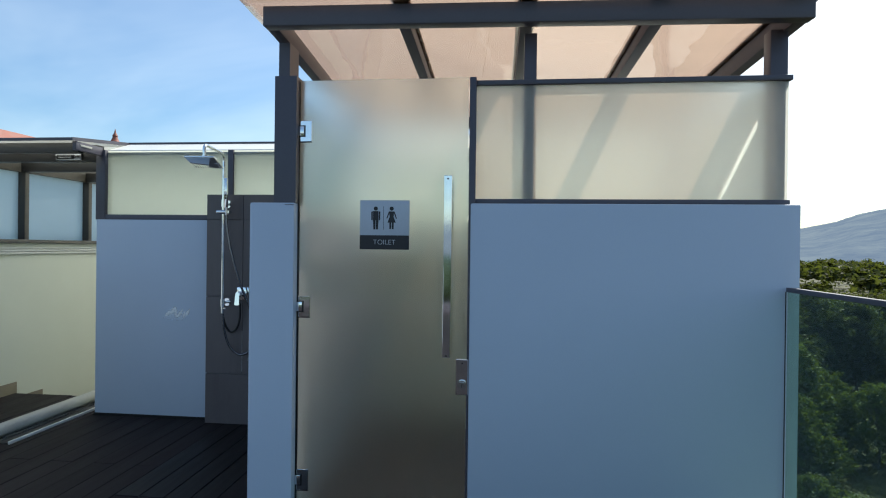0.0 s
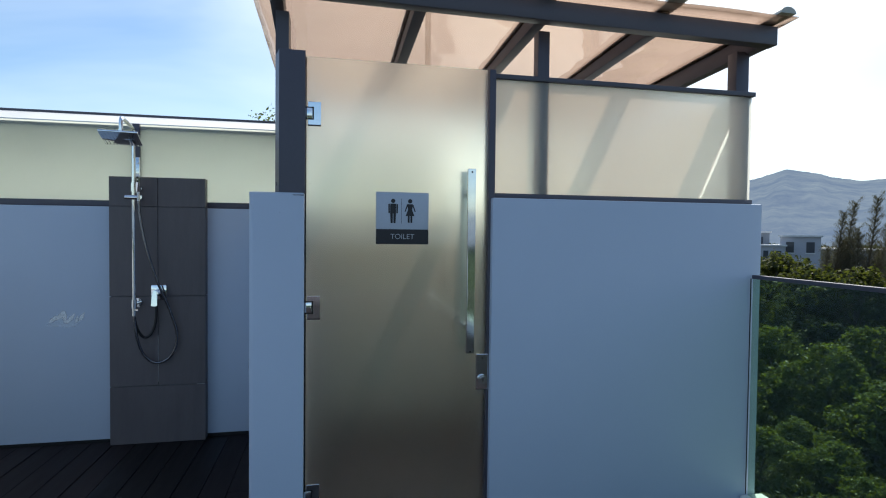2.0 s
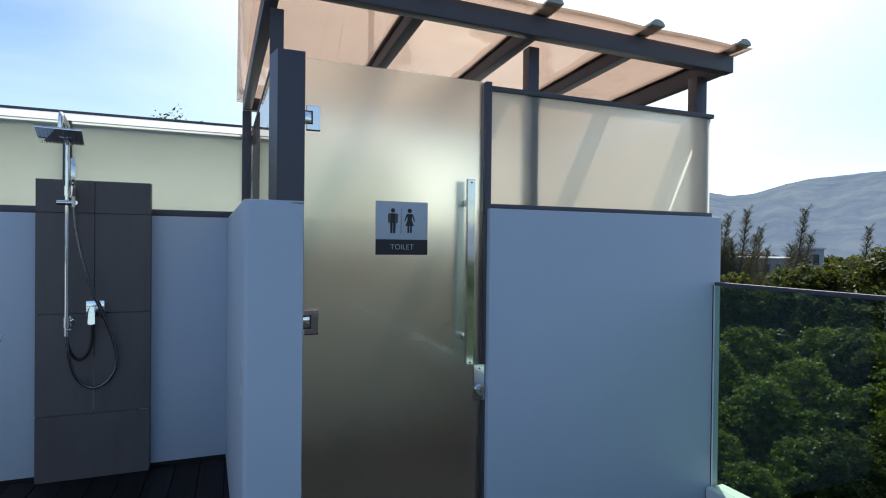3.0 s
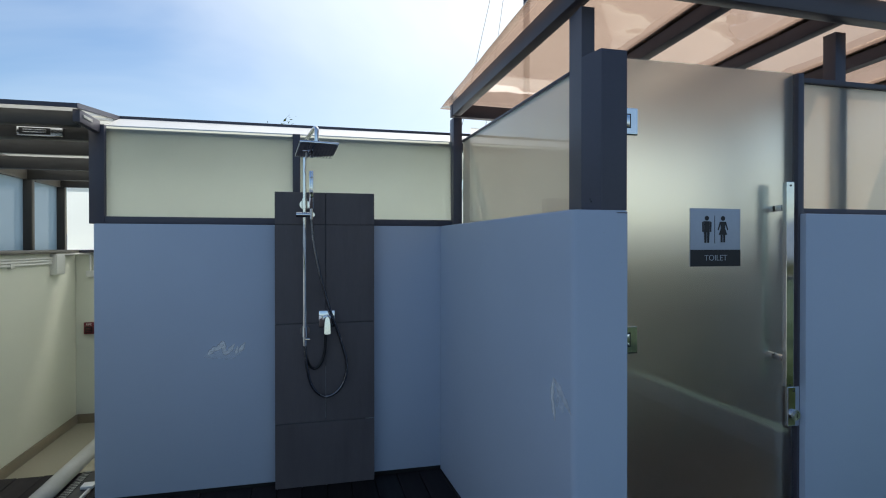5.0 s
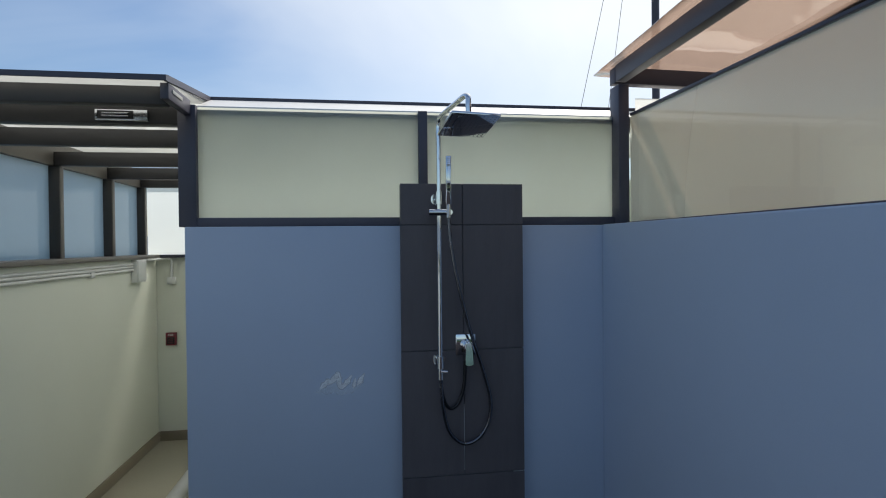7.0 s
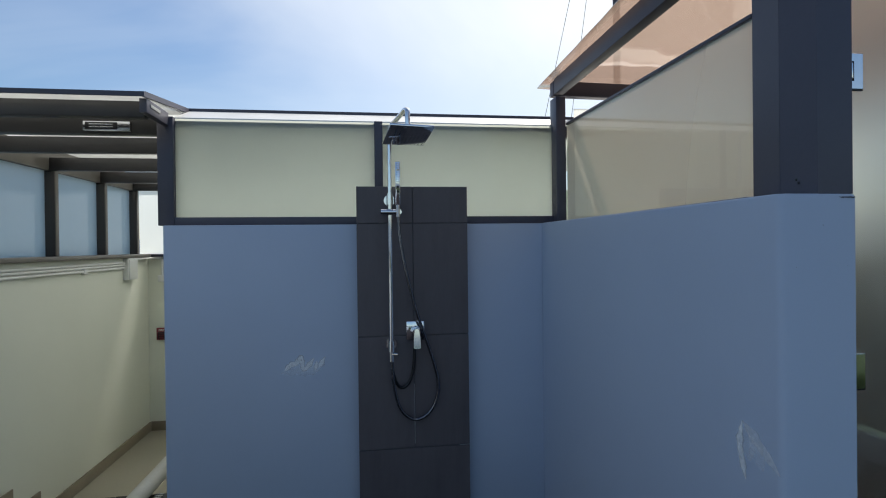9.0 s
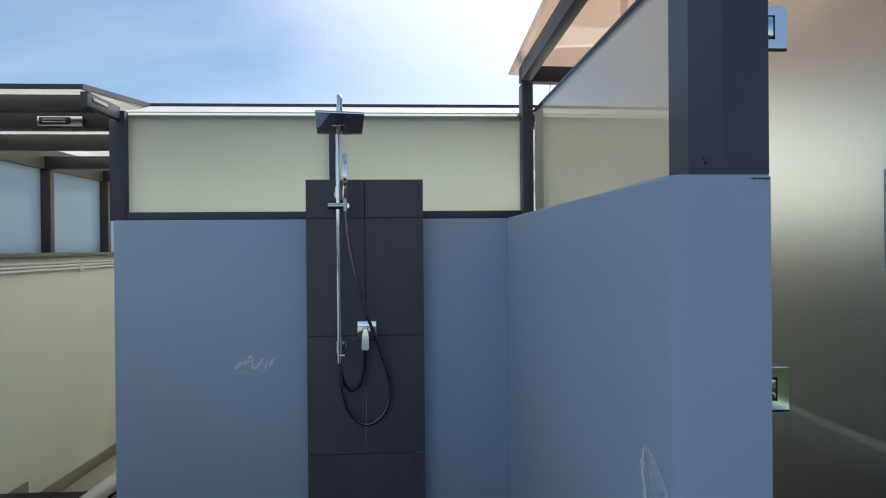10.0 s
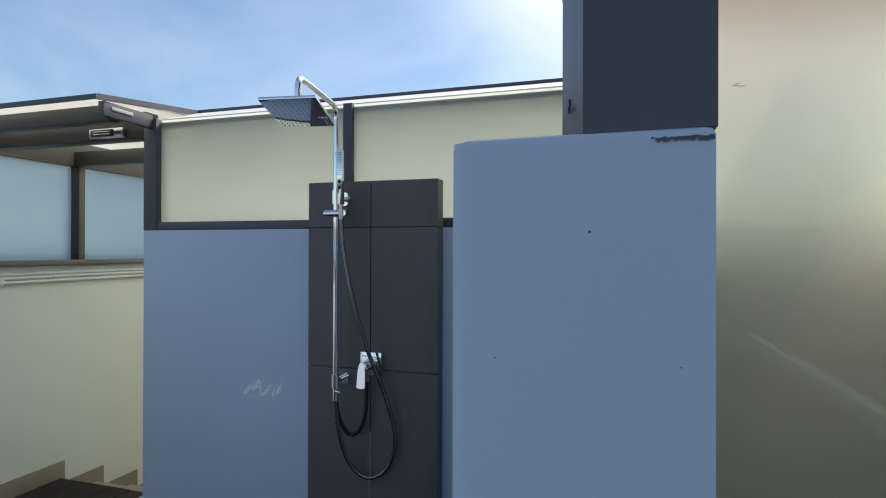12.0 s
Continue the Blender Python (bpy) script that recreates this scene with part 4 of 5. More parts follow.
dg = bpy.context.evaluated_depsgraph_get()
me = bpy.data.meshes.new_from_object(tob.evaluated_get(dg))
bpy.data.objects.remove(tob)
me.transform(pose(-3.315, 8.019, 0.634, 90, 0, 0))
bm = bmesh.new()
bm.from_mesh(me)
part("alarm_text", bm, PLASTIC, al, "white word FIRE", smooth=None)
sp = root("strike_plate", (-2.205, 5.06, 0.975), "white strike plate on the end of the shower wall", "strike plate")
block("plate", (-2.212, -2.201, 5.03, 5.09, 0.975, 1.07), ALU, sp)
bm = bmesh.new()
box(bm, -2.222, -2.202, 5.09, 5.122, 0.0, 1.612, bevel=0.001)
structure(part("door_jamb", bm, STEEL), "thin dark steel jamb on the wall end", "jamb")

# pipe and slotted drain beside the shower
pp = root("grey_pipe", (-2.47, 5.0, 0), "dull grey plastic pipe lying on the deck beside the drain", "pipe")
bm = bmesh.new()
rod(bm, (-2.478, 4.27, 0.05), (-2.482, 6.0, 0.05), 0.049, 20)
part("pipe_body", bm, PIPE, pp)
bm = bmesh.new()
rod(bm, (-2.478, 4.24, 0.05), (-2.478, 4.29, 0.05), 0.054, 20)
rod(bm, (-2.478, 4.215, 0.05), (-2.478, 4.24, 0.05), 0.034, 16, 0.05)
part("pipe_end", bm, BRUSHED, pp, "metal end cap")
dr = root("slot_drain", (-2.37, 4.85, 0), "dark slotted floor drain with a white edge strip", "drain")
block("drain_channel", (-2.425, -2.30, 4.26, 5.43, -0.004, 0.012), BLACK, dr)
for i in range(48):
    block("drain_bar", (-2.42, -2.372, 4.29 + 0.0235 * i, 4.302 + 0.0235 * i, 0.012, 0.02), BRUSHED, dr, bevel=0)
block("edge_strip", (-2.298, -2.284, 4.26, 5.2, -0.002, 0.022), ALU, dr)
block("drain_clip", (-2.34, -2.27, 5.13, 5.2, 0.013, 0.032), ALU, dr)

# sunlight reflected onto the walls, painted as pale soft-edged strokes
def glint_material(name, most):
    """White paint for reflected sunlight; the wall shows through by its thickness."""
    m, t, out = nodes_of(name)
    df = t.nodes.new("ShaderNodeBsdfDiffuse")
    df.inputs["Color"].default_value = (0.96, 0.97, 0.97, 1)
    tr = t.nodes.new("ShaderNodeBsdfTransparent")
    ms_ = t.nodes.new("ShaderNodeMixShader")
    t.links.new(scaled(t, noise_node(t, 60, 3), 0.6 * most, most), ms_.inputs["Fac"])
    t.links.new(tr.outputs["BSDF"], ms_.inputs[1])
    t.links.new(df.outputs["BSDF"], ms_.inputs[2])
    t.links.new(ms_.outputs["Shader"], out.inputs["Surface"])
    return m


PAINTED_GLINTS = [glint_material("painted_glint", 0.95), glint_material("thin_painted_glint", 0.5), glint_material("faint_painted_glint", 0.25)]


def paint_glint(strokes, at, label):
    """Reflected light painted as pale strokes, each (points, width, strength 0 to 2), thinning out at the edges and
    ends.
    """
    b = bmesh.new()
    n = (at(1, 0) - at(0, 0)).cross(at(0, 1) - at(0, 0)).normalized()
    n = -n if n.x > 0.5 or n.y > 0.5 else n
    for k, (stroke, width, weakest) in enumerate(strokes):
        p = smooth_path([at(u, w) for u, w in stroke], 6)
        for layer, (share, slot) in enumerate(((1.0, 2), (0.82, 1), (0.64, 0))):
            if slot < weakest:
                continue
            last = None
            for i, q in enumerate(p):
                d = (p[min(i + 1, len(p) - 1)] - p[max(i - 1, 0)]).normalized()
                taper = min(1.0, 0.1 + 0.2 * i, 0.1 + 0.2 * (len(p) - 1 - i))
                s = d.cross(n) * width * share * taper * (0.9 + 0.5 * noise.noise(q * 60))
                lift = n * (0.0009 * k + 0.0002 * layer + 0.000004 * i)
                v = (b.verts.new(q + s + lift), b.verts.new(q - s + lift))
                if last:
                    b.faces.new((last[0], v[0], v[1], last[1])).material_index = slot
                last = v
    return tagged(part("wall_mark", b, PAINTED_GLINTS), label, "wall mark")


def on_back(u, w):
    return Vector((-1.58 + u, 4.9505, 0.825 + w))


def on_side(u, w):
    return Vector((-0.0757 - 0.045 * (u + 0.11), 3.37 + u, 0.81 + w))


paint_glint([([(-0.012, 0.0), (0.005, 0.018), (0.025, 0.034), (0.046, 0.038), (0.068, 0.066), (0.074, 0.072), (0.079, 0.045), (0.083, 0.012), (0.098, 0.01), (0.118, 0.03), (0.142, 0.064)], 0.016, 0),
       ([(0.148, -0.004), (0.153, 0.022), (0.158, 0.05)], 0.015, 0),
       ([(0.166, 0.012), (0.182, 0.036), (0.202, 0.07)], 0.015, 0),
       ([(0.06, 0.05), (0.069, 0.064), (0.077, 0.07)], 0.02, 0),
       ([(-0.03, -0.012), (0.05, 0.006), (0.12, 0.0), (0.2, 0.03)], 0.03, 2)], on_back, "zigzag of reflected sunlight painted on the light blue shower wall")
paint_glint([([(0.0, 0.0), (0.012, 0.05), (0.022, 0.10), (0.012, 0.165)], 0.017, 0),
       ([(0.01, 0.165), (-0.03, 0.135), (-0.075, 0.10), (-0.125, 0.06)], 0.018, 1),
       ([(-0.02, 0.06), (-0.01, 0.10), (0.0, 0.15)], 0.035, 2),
       ([(-0.07, 0.05), (-0.05, 0.085), (-0.02, 0.13)], 0.03, 2)], on_side, "faint triangle of reflected sunlight painted on the light blue partition wall")

# mast with stay wires behind the toilet
ms = root("mast", (1.295, 6.95, -0.4), "slim grey steel mast with two stay wires behind the toilet", "mast")
bm = bmesh.new()
rod(bm, (1.295, 6.95, -0.5), (1.295, 6.95, 5.9), 0.034, 16)
part("pole", bm, STEEL, ms)
for a in ((0.44, 6.9, 2.25), (0.74, 6.9, 2.25)):
    bm = bmesh.new()
    rod(bm, a, (1.275, 6.95, 5.85), 0.0025, 6)
    part("stay_wire", bm, STEEL, ms)

# ---- landscape ----
def sprigs(rnd, centres, radii, outward, per, leaf, slim=0.5):
    """Folded leaf quads gathered in small uneven sprays round the given places."""
    n = len(centres) * per
    c = np.repeat(centres, per, axis=0)
    r = np.repeat(radii, per)
    o = np.repeat(outward, per, axis=0)
    pos = c + rnd.normal(size=(n, 3)) * (r * 0.62)[:, None] * np.array([1, 1, 0.62]) + o * (r * (rnd.random(n) - 0.3))[:, None]
    nrm = o * 0.35 + rnd.normal(size=(n, 3)) * 0.55 + np.array([0, 0, 0.55])
    nrm /= np.linalg.norm(nrm, axis=1)[:, None]
    a = np.cross(nrm, rnd.normal(size=(n, 3)))
    a /= np.linalg.norm(a, axis=1)[:, None]
    b = np.cross(nrm, a)
    s = (leaf * (0.55 + 0.9 * rnd.random(n)))[:, None]
    v = np.empty((n, 4, 3))
    v[:, 0], v[:, 1], v[:, 2], v[:, 3] = pos - a * s, pos + (b * slim + nrm * 0.15) * s, pos + a * s, pos - (b * slim - nrm * 0.15) * s
    return v


def quads_object(name, v, material, parent=None, at=(0, 0, 0)):
    n = len(v)
    me = bpy.data.meshes.new(name)
    me.vertices.add(n * 4)
    me.vertices.foreach_set("co", v.reshape(-1))
    me.loops.add(n * 4)
    me.loops.foreach_set("vertex_index", np.arange(n * 4))
    me.polygons.add(n)
    me.polygons.foreach_set("loop_start", np.arange(n) * 4)
    me.update(calc_edges=True)
    me.materials.append(material)
    ob = new(name, me)
    ob.location = at
    ORIGIN[ob.name] = Vector(at)
    if parent:
        ob.parent = parent
    return ob


def broad_tree(seed, height, spread, leaf, count, per, material, label, group, low=0.12):
    """A tree standing at the origin: tapered trunk, limbs, and a ragged crown of leafy sprays."""
    rnd = np.random.default_rng(seed)
    tr = root("tree", (0, 0, 0), label, "tree", group)
    b = bmesh.new()
    lean = rnd.normal(size=2) * 0.3
    top = Vector((lean[0], lean[1], height * 0.78))
    tube(b, smooth_path([(0, 0, 0), (lean[0] * 0.3, lean[1] * 0.2, height * 0.3), top], 4), lambda u: 0.13 * height / 8 * (1 - 0.75 * u), 8)
    boughs, size = [], []
    n_b = int(30 + spread * 7)
    for k in range(n_b):
        u = low + (1 - low) * ((k + rnd.random()) / n_b) ** 0.85
        wide = spread * (0.35 + 0.75 * math.sin(math.pi * min(1.0, 0.12 + 0.85 * u)) ** 0.8) * (0.72 if u > 0.85 else 1.0)
        ang = 2.39996 * k + rnd.normal() * 0.5
        q = wide * (0.35 + 0.6 * rnd.random() ** 0.6) * (1 + 0.22 * math.sin(3 * ang + seed))
        r = spread * (0.13 + 0.19 * rnd.random() ** 1.6)
        p = Vector((lean[0] * u + math.cos(ang) * q, lean[1] * u + math.sin(ang) * q, height * u - 0.5 * r - 0.12 * q))
        s = Vector((lean[0] * 0.7 * u, lean[1] * 0.7 * u, height * u * 0.62))
        if k % 2 or u > 0.7:
            tube(b, smooth_path([s, (s + p) / 2 + Vector((0, 0, 0.05 * height * rnd.random())), p], 3), lambda w: 0.036 * height / 8 * (1 - 0.8 * w), 5)
        boughs.append(tuple(p))
        size.append(r)
    part("trunk", b, BARK, tr)
    boughs, size = np.array(boughs), np.array(size)
    pick = rnd.choice(n_b, count, p=size ** 2 / (size ** 2).sum())
    d = rnd.normal(size=(count, 3)) + np.array([0, 0, 0.35])
    d /= np.linalg.norm(d, axis=1)[:, None]
    away = size[pick] * (0.55 + 0.55 * rnd.random(count) + 0.3 * (rnd.random(count) > 0.9))
    c = boughs[pick] + d * away[:, None] * np.array([1.15, 1.15, 0.8])
    c[:, 2] = np.maximum(c[:, 2], 0.2)
    quads_object("crown", sprigs(rnd, c, spread * (0.055 + 0.07 * rnd.random(count)), d, per, leaf), material, tr)
    return tr


def feather_tree(seed, height, lean, label, group):
    """A tall thin casuarina: several leaning leaders set with fine drooping wisps."""
    rnd = np.random.default_rng(seed)
    tr = root("tree", (0, 0, 0), label, "tree", group)
    b = bmesh.new()
    vs = []
    for side, tall, start in ((0.0, 1.0, 0.0), (0.055, 0.86, 0.3), (-0.05, 0.8, 0.34), (0.03, 0.66, 0.25)):
        spine = []
        for k in range(11):
            u = start + (tall - start) * k / 10
            fan = side * math.sqrt(k / 10)
            spine.append(Vector((height * (lean * u ** 1.7 + fan), height * (0.012 * math.sin(k) + fan * 0.7), height * u)))
        tube(b, spine, lambda w: (0.013 if not side else 0.006) * height * (1 - 0.93 * w), 6)
        m = 150 if not side else 100
        for k in range(m):
            u = 0.15 + 0.85 * k / m if not side else 0.1 + 0.9 * k / m
            i = min(int(u * 10), 9)
            base = spine[i].lerp(spine[i + 1], u * 10 - i)
            ang = 2.4 * k
            reach = height * (0.022 + 0.062 * (1 - u) ** 0.8) * (0.45 + 0.9 * rnd.random())
            tip = base + Vector((math.cos(ang) * reach + lean * reach * 1.8, math.sin(ang) * reach, reach * (0.7 + 0.7 * rnd.random())))
            tube(b, [base, base.lerp(tip, 0.55) + Vector((0, 0, 0.05 * reach)), tip], lambda w: 0.0016 * height * (1 - 0.8 * w), 3)
            n = 110
            w = rnd.random(n)[:, None] ** 0.7
            pos = np.array(base)[None] * (1 - w) + np.array(tip)[None] * w + rnd.normal(size=(n, 3)) * reach * 0.17
            ax = np.array([lean * 0.8, 0, 0.35])[None] + rnd.normal(size=(n, 3)) * 0.4 + np.array(tip - base)[None] / reach * 0.6
            ax /= np.linalg.norm(ax, axis=1)[:, None]
            sd = np.cross(ax, rnd.normal(size=(n, 3)))
            sd /= np.linalg.norm(sd, axis=1)[:, None]
            ln = (0.0035 + 0.0055 * rnd.random(n)[:, None]) * height
            q = np.empty((n, 4, 3))
            q[:, 0], q[:, 1], q[:, 2], q[:, 3] = pos - ax * ln, pos + sd * ln * 0.06, pos + ax * ln, pos - sd * ln * 0.06
            vs.append(q)
    part("trunk", b, BARK, tr)
    quads_object("crown", np.concatenate(vs), NEEDLE, tr)
    return tr


def polar(az, r, z=-12.0):
    return (0.5 + r * math.sin(radians(az)), 1.0 + r * math.cos(radians(az)), z)


def place(tree, spots):
    first = True
    for az, r, turn, s in spots:
        m = Matrix.Translation(polar(az, r)) @ Matrix.Rotation(radians(turn), 4, 'Z')
        if first:
            tree.matrix_basis = m @ Matrix.Diagonal((s, s, s, 1))
            first = False
        else:
            tree.scale = (s, s, s)
            copy_thing(tree, m)


GRP = "green trees below the terrace"
t1 = broad_tree(11, 7.6, 2.7, 0.125, 900, 20, LEAF, "bushy bright green broadleaf tree below the terrace", GRP)
t2 = broad_tree(12, 6.2, 3.0, 0.125, 900, 20, LEAF, "wide leafy green tree below the terrace", GRP, low=0.06)
t3 = broad_tree(13, 9.8, 3.5, 0.16, 800, 18, LEAF_DARK, "dark green leafy tree below the terrace", GRP)
place(t1, [(30.6, 46, 0, 1.0), (47.6, 40, 80, 0.92), (54.2, 38, 200, 0.9), (61.5, 42, 140, 1.1), (65, 33, 20, 0.9), (43.4, 44, 30, 0.95), (50.8, 45, 330, 1.0), (56.5, 45, 60, 1.05), (28.2, 44, 100, 0.95), (34.4, 43.5, 60, 0.68)])
place(t2, [(45.0, 35, 0, 0.95), (30.2, 30, 130, 0.5), (50.6, 28, 60, 0.55), (42.2, 31, 250, 0.62), (51.5, 35, 20, 0.95), (28.4, 39, 200, 0.75), (47.8, 31, 170, 0.6), (54.6, 31, 280, 0.65), (41.2, 39, 310, 0.7), (46.2, 26.5, 90, 0.42), (65.5, 26, 0, 0.6), (33.4, 27.5, 220, 0.55)])
# the small near trees at az 57 to 61 paint shade with dark leaves
place(t3, [(34.0, 76, 0, 1.00), (37, 74, 30, 1.05), (40, 62, 0, 1.20), (43, 60, 50, 1.23), (46.4, 56, 170, 1.14), (49.5, 54, 250, 1.14), (53, 53, 20, 1.20), (56, 51, 90, 1.25), (60, 51, 40, 1.37), (64, 50, 10, 1.31), (29.0, 62, 300, 1.00), (26, 56, 0, 1.00), (68, 44, 120, 1.00), (41.6, 51, 200, 1.05), (58.5, 44, 310, 0.85), (38.6, 60, 100, 0.95), (57.0, 31, 300, 0.5), (59.0, 25, 110, 0.38), (61.0, 34, 40, 0.55), (32.6, 64, 140, 0.90)])

fe = feather_tree(21, 15.5, 0.07, "tall wispy casuarina tree leaning in the wind", "casuarina trees")
place(fe, [(47.0, 60, -48, 1.1), (47.8, 61, -20, 1.08), (49.2, 60, -60, 1.1), (50.5, 64, -50, 1.0), (53.7, 60, -40, 1.1), (58.4, 66, -65, 1.0), (62.6, 58, -35, 1.1), (64.6, 60, -80, 1.02)])


def creeper_tree():
    """A tall bare trunk wrapped in climbing leaves, with a few ragged twigs on top."""
    rnd = np.random.default_rng(51)
    tr = root("tree", (0, 0, 0), "tall dark dead trunk wrapped in creepers", "tree")
    b = bmesh.new()
    spine = [Vector((-0.16 * k * k / 12, 0.05 * math.sin(k), 1.27 * k)) for k in range(13)]
    tube(b, spine, lambda u: 0.26 * (1 - 0.75 * u), 8)
    c, rad = [], []
    for k in range(640):
        u = (k / 640) ** 1.25
        i = min(int(u * 12), 11)
        p = spine[i].lerp(spine[i + 1], u * 12 - i)
        w = (1.0 * (1 - u) ** 1.1 + 0.13) * (0.9 + 0.12 * math.sin(9 * u))
        c.append(tuple(p + Vector(rnd.normal(size=3)) * w * 0.5))
        rad.append(0.10 + 0.16 * (1 - u))
    for k, (dx, dz) in enumerate(((0.95, 0.1), (-0.75, 0.15), (0.35, 0.65), (-0.25, 1.0), (0.6, -0.25))):
        tip = spine[12] + Vector((dx, 0.3 * math.sin(2 * k), dz))
        pts = smooth_path([spine[11], spine[12] + Vector((dx * 0.4, 0, dz * 0.35)), tip], 4)
        tube(b, pts, lambda u: 0.035 * (1 - 0.7 * u), 5)
        for q in pts[5:]:
            c.append(tuple(q + Vector(rnd.normal(size=3)) * 0.1))
            rad.append(0.13)
    part("trunk", b, BARK, tr)
    c = np.array(c)
    quads_object("crown", sprigs(rnd, c, np.array(rad), np.tile([0.0, 0.0, -0.5], (len(c), 1)), 16, 0.09), LEAF_DARK, tr)
    tr.matrix_basis = Matrix.Translation(polar(37.7, 60)) @ Matrix.Rotation(radians(-36), 4, 'Z')


creeper_tree()

# trees behind the shower, of which the tops show over the roof edge
tb = broad_tree(31, 12.9, 1.5, 0.05, 230, 11, LEAF, "thin leafy tree top showing over the lobby roof", "trees behind the lobby", low=0.5)
tb.matrix_basis = Matrix.Translation((-1.6, 18.6, -7.65))
copy_thing(tb, Matrix.Translation((0.3, 19.4, -8.0)) @ Matrix.Rotation(2.0, 4, 'Z'))


def undergrowth(name, seed, count, az0, az1, r0, r1, tall, leaf, per, material, label, clumps=1.0):
    """Low leafy growth that covers the ground in uneven humps."""
    rnd = np.random.default_rng(seed)
    az = np.radians(az0 + (az1 - az0) * rnd.random(count))
    r = np.sqrt(r0 * r0 + (r1 * r1 - r0 * r0) * rnd.random(count))
    x, y = 0.5 + r * np.sin(az), 1 + r * np.cos(az)
    hump = np.array([0.5 + 0.5 * noise.noise(Vector((px_ * 0.3, py_ * 0.3, seed))) for px_, py_ in zip(x, y)])
    z = -11.97 + tall * np.clip(hump * 1.5 - 0.3, 0.03, 1.3) * (0.35 + 0.65 * rnd.random(count) ** 0.6)
    c = np.stack([x, y, z], axis=1)
    d = rnd.normal(size=(count, 3)) * 0.6 + np.array([0, 0, 0.8])
    v = sprigs(rnd, c, clumps * (0.16 + 0.22 * rnd.random(count)), d, per, leaf)
    return tagged(quads_object(name, v, material), label, "undergrowth", kind="stuff")


# dark leaves put the shade between the crowns into the bushes' colour
undergrowth("undergrowth", 61, 5200, 39.0, 72.0, 22.0, 58.0, 2.6, 0.125, 16, LEAF_DARK, "dense green bushes covering the ground below the terrace")
# unseen growth, added so the chrome fittings reflect something dark
undergrowth("undergrowth", 64, 2600, 72.0, 135.0, 8.0, 60.0, 2.6, 0.3, 10, LEAF_DARK, "unseen green bushes added beside the building to darken reflections")
undergrowth("undergrowth", 62, 1200, 24.0, 32.0, 35.0, 62.0, 2.2, 0.12, 16, LEAF_DARK, "dark green bushes at the edge of the clearing")
undergrowth("grass", 63, 5200, 24.0, 42.0, 24.0, 64.0, 0.12, 0.055, 8, BLADE, "rough dry grass on the clearing below the terrace")


def forest(name, seed, count, r0, r1, leaf, per, label, az0=15, az1=75, tall=10.5):
    rnd = np.random.default_rng(seed)
    c, rad = [], []
    while len(c) < count * 22:
        az = radians(az0 + (az1 - az0) * rnd.random())
        r = math.sqrt(r0 * r0 + (r1 * r1 - r0 * r0) * rnd.random())
        h, s = tall * (0.6 + 0.4 * rnd.random()), 1.8 + 1.8 * rnd.random()
        if r < 62 and math.degrees(az) < 40:
            continue
        x, y = 0.5 + r * math.sin(az), 1 + r * math.cos(az)
        for k in range(22):
            q = rnd.normal(size=3)
            q = q / np.linalg.norm(q) * (0.7 + 0.5 * rnd.random())
            c.append((x + q[0] * s, y + q[1] * s, -12 + h * 0.66 + abs(q[2]) * s * 0.75 - 0.25 * s))
            rad.append(s * (0.22 + 0.22 * rnd.random()))
    c = np.array(c)
    ob = quads_object(name, sprigs(rnd, c, np.array(rad), rnd.normal(size=c.shape) * 0.5 + np.array([0, 0, 0.4]), per, leaf), LEAF_DARK)
    return tagged(ob, label, "forest", kind="stuff")


forest("forest", 41, 180, 60, 110, 0.19, 62, "dense dark green tree canopy below the terrace")
forest("far_forest", 42, 460, 108, 330, 0.6, 18, "distant green tree canopy on the plain", tall=13.5)
forest("forest_behind", 43, 260, 60, 260, 1.1, 8, "green tree canopy on the plain behind the terrace", 100, 340)


def far_house(w, d, h, storeys, cols, material, label):
    hs = root("house", (0, 0, 0), label, "house")
    bw = bmesh.new()
    box(bw, -w / 2, w / 2, -d / 2, d / 2, 0, h)
    part("house_wall", bw, material, hs)
    br = bmesh.new()
    box(br, -w / 2 - 0.25, w / 2 + 0.25, -d / 2 - 0.3, d / 2 + 0.3, h - 0.12, h + 0.12)
    part("roof_slab", br, FAR_WHITE, hs)
    for i in range(storeys):
        for k in range(cols):
            x = -w / 2 + (k + 0.5) * w / cols
            z = h * (i + 0.3) / storeys
            bb = bmesh.new()
            box(bb, x - 0.2 * w / cols, x + 0.2 * w / cols, -d / 2 - 0.06, -d / 2 + 0.02, z, z + 0.45 * h / storeys)
            wn = part("house_window", bb, FAR_PANE, hs)
            bb = bmesh.new()
            box(bb, x - 0.24 * w / cols, x + 0.24 * w / cols, -d / 2 - 0.16, -d / 2 + 0.02, z - 0.18, z - 0.02)
            part("window_ledge", bb, FAR_WHITE, wn)
    return hs


for az, r, spec in ((36.9, 102, (6.2, 8, 13.7, 5, 2, FAR_GREY, "grey flat-roofed house among the trees")),
                    (41.0, 101, (5.6, 8, 14.4, 5, 2, FAR_GREY, "dark grey upper block of a flat-roofed house")),
                    (41.4, 95, (8.0, 5, 12.4, 4, 5, FAR_SHADED, "pale flat-roofed house with a row of windows")),
                    (45.0, 97, (5.0, 6, 13.8, 4, 2, FAR_SHADED, "pale cubic house block among the trees")),
                    (50.4, 104, (13.4, 8, 11.9, 3, 9, FAR_GREY, "long low grey building behind the casuarinas")),
                    (55.2, 95, (3.6, 6, 13.5, 4, 2, FAR_SHADED, "pale house block beside the casuarinas"))):
    hs = far_house(*spec)
    hs.matrix_basis = Matrix.Translation(polar(az, r)) @ Matrix.Rotation(radians(-az), 4, 'Z')

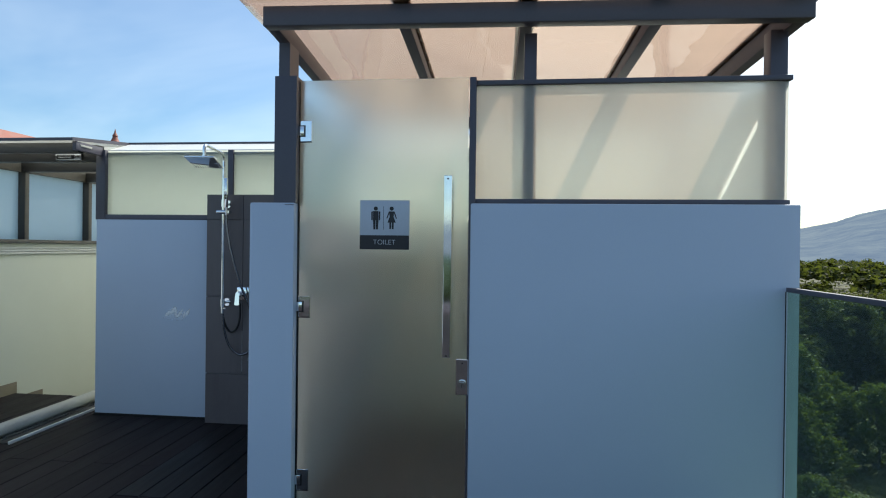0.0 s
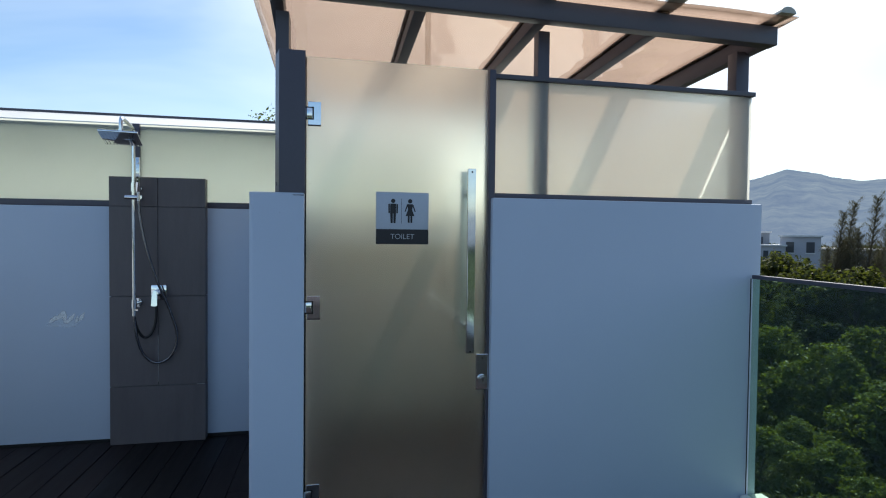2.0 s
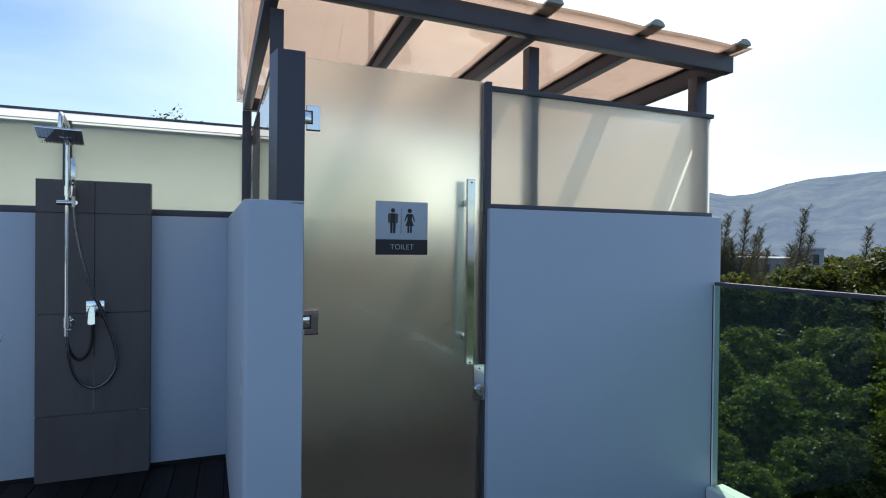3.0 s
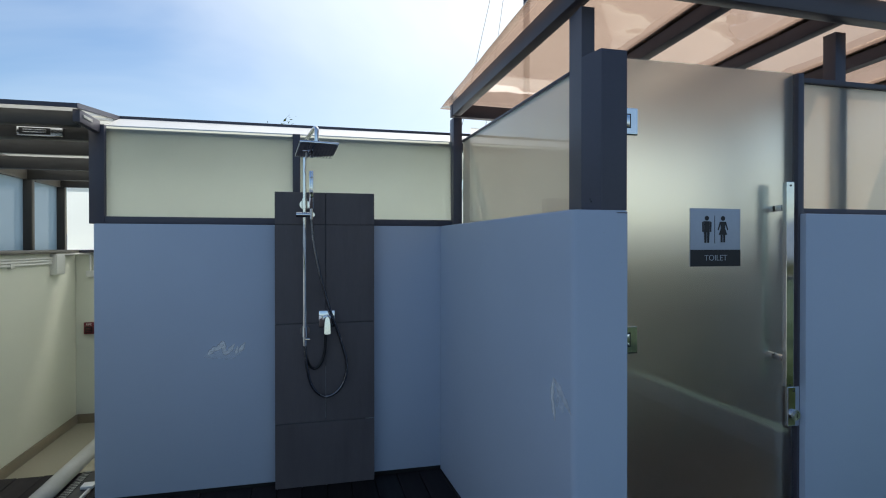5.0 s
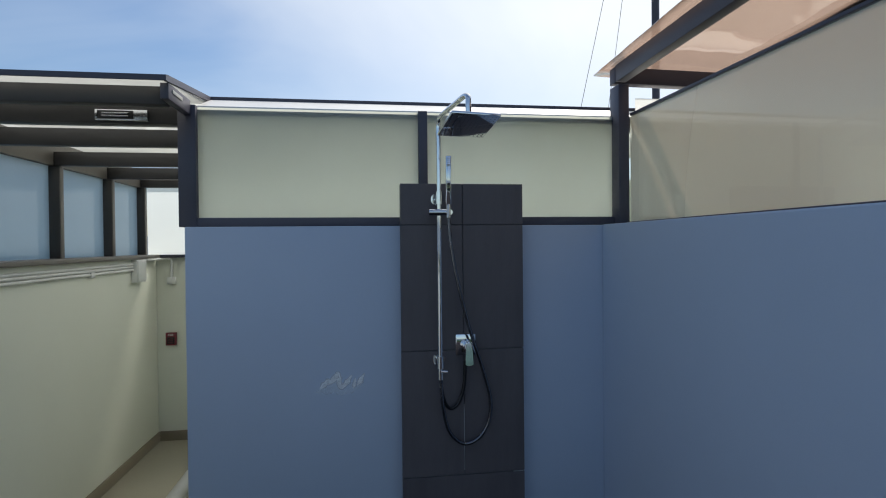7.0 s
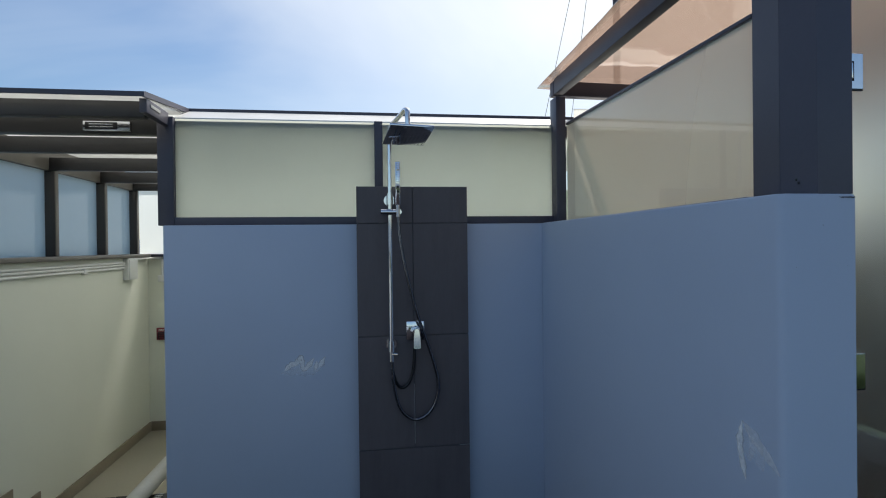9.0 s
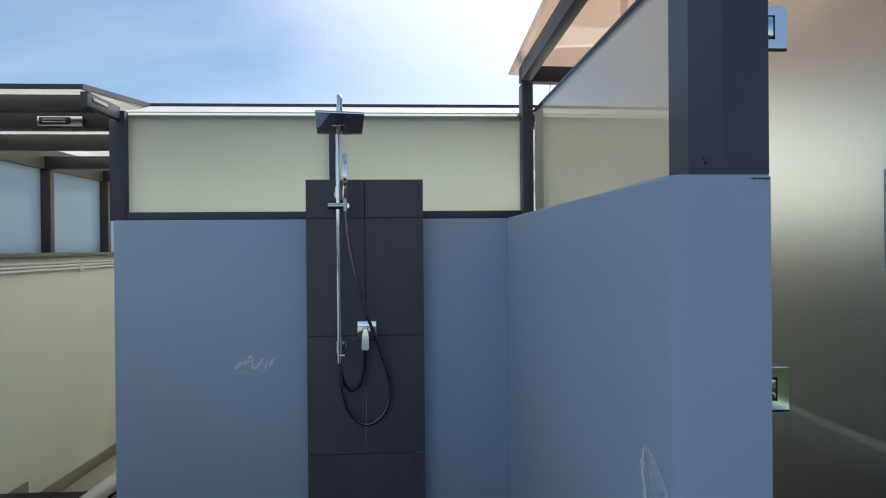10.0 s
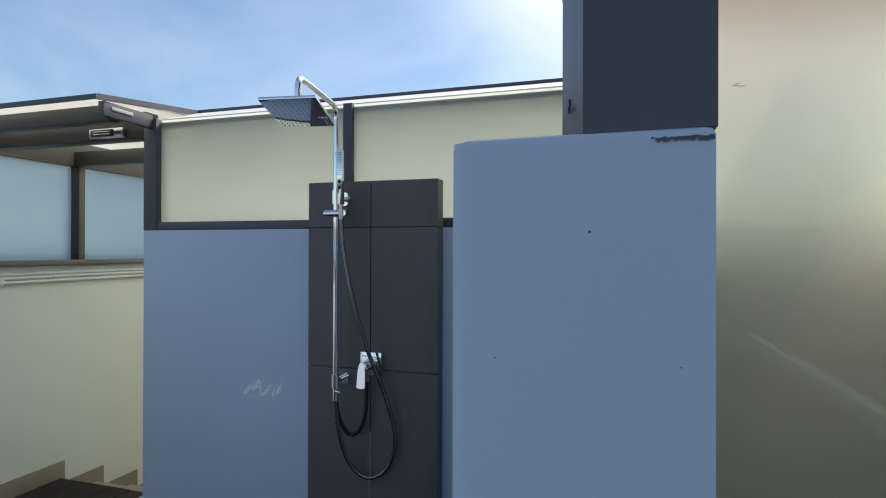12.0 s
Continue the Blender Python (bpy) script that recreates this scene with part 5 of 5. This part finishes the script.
# gabled roof with a finial far behind the lobby
th = root("gabled_house", (-27, 34, -12), "red tiled gabled roof with a pointed finial behind the lobby", "house")
bm = bmesh.new()
box(bm, -41.0, -29.9, 31.4, 41.0, -12, 5.3)
box(bm, -29.9, -21.4, 31.4, 41.0, -12, 4.9)
part("house_wall", bm, FAR_WHITE, th)
bm = bmesh.new()
pts = [(-42.0, 4.6), (-31.6, 8.9), (-29.2, 6.2)]
a = [bm.verts.new((x, 31.0, z)) for x, z in pts]
b = [bm.verts.new((x, 41.4, z)) for x, z in pts]
bm.faces.new(a)
bm.faces.new(b[::-1])
for k in range(3):
    bm.faces.new((a[k], a[(k + 1) % 3], b[(k + 1) % 3], b[k]))
part("roof", bm, ROOF_RED, th)
bm = bmesh.new()
prof = [(0.34, 0.0), (0.36, 0.35), (0.27, 0.5), (0.30, 0.66), (0.2, 0.82), (0.13, 1.0), (0.15, 1.08), (0.05, 1.28), (0.01, 1.5)]
for (ra, za), (rb, zb) in zip(prof, prof[1:]):
    rod(bm, (-21.75, 31.0, 6.8 + za), (-21.75, 31.0, 6.8 + zb), ra, 14, rb)
rod(bm, (-21.75, 31.0, 4.7), (-21.75, 31.0, 6.81), 0.3, 12)
part("finial", bm, ROOF_RED, th, "weathered pointed roof finial")

# hills on the horizon
RIDGE = [(-5, 0.7), (12, 1.0), (22, 1.6), (28, 2.15), (30.5, 2.7), (32, 3.3), (33.8, 3.7), (35.8, 4.45), (38.4, 4.75), (41.5, 5.5), (43.9, 6.25), (46.4, 5.7), (47.1, 5.4), (49.3, 4.95), (51.2, 5.1), (53.7, 5.85), (55.4, 6.2), (59.6, 6.5), (64, 6.6), (70, 6.0), (90, 3.0), (150, 2.2), (210, 3.2), (270, 2.4), (355, 0.7)]


def hills(name, dist, depth, lift, rough, material, label, seed, azs=np.arange(-5, 90, 0.16)):
    top = np.interp(azs, [p[0] for p in RIDGE], [p[1] for p in RIDGE]) * lift
    rows_n = 26
    me = bpy.data.meshes.new(name)
    verts = []
    for j in range(rows_n):
        u = j / (rows_n - 1)
        r = dist - depth * (1 - u)
        for i, az in enumerate(azs):
            v = Vector((az * 0.22, u * 3.0, seed))
            h = (dist * math.tan(radians(top[i])) + 12) * (u ** 0.85) * (1 + 0.35 * (1 - u) * noise.fractal(v, 1.0, 2.0, 4))
            h += rough * noise.fractal(Vector((az * 2.3, u * 12.0, seed + 5)), 1.0, 2.0, 5) * (0.25 + u)
            x, y, _ = polar(az, r)
            verts.append((x, y, -12.5 + max(h, 0)))
    n = len(azs)
    faces = [(j * n + i, j * n + i + 1, (j + 1) * n + i + 1, (j + 1) * n + i) for j in range(rows_n - 1) for i in range(n - 1)]
    me.from_pydata(verts, [], faces)
    for p in me.polygons:
        p.use_smooth = True
    me.materials.append(material)
    return structure(new(name, me), label, "hills")


hills("backdrop_hills", 1600, 950, 1.0, 0.9, HILL, "forested hills on the horizon with a painted blue haze glow", 3.0)
hills("backdrop_far_hills", 2900, 600, 0.62, 8.0, FAR_HILL, "distant hills behind the ridge, paled by a painted haze glow", 9.0)
hills("backdrop_hills_behind", 1600, 950, 1.0, 3.2, HILL, "forested hills all round the plain with a painted haze glow", 3.0, np.arange(90, 355.5, 1.0))

lay_planks()
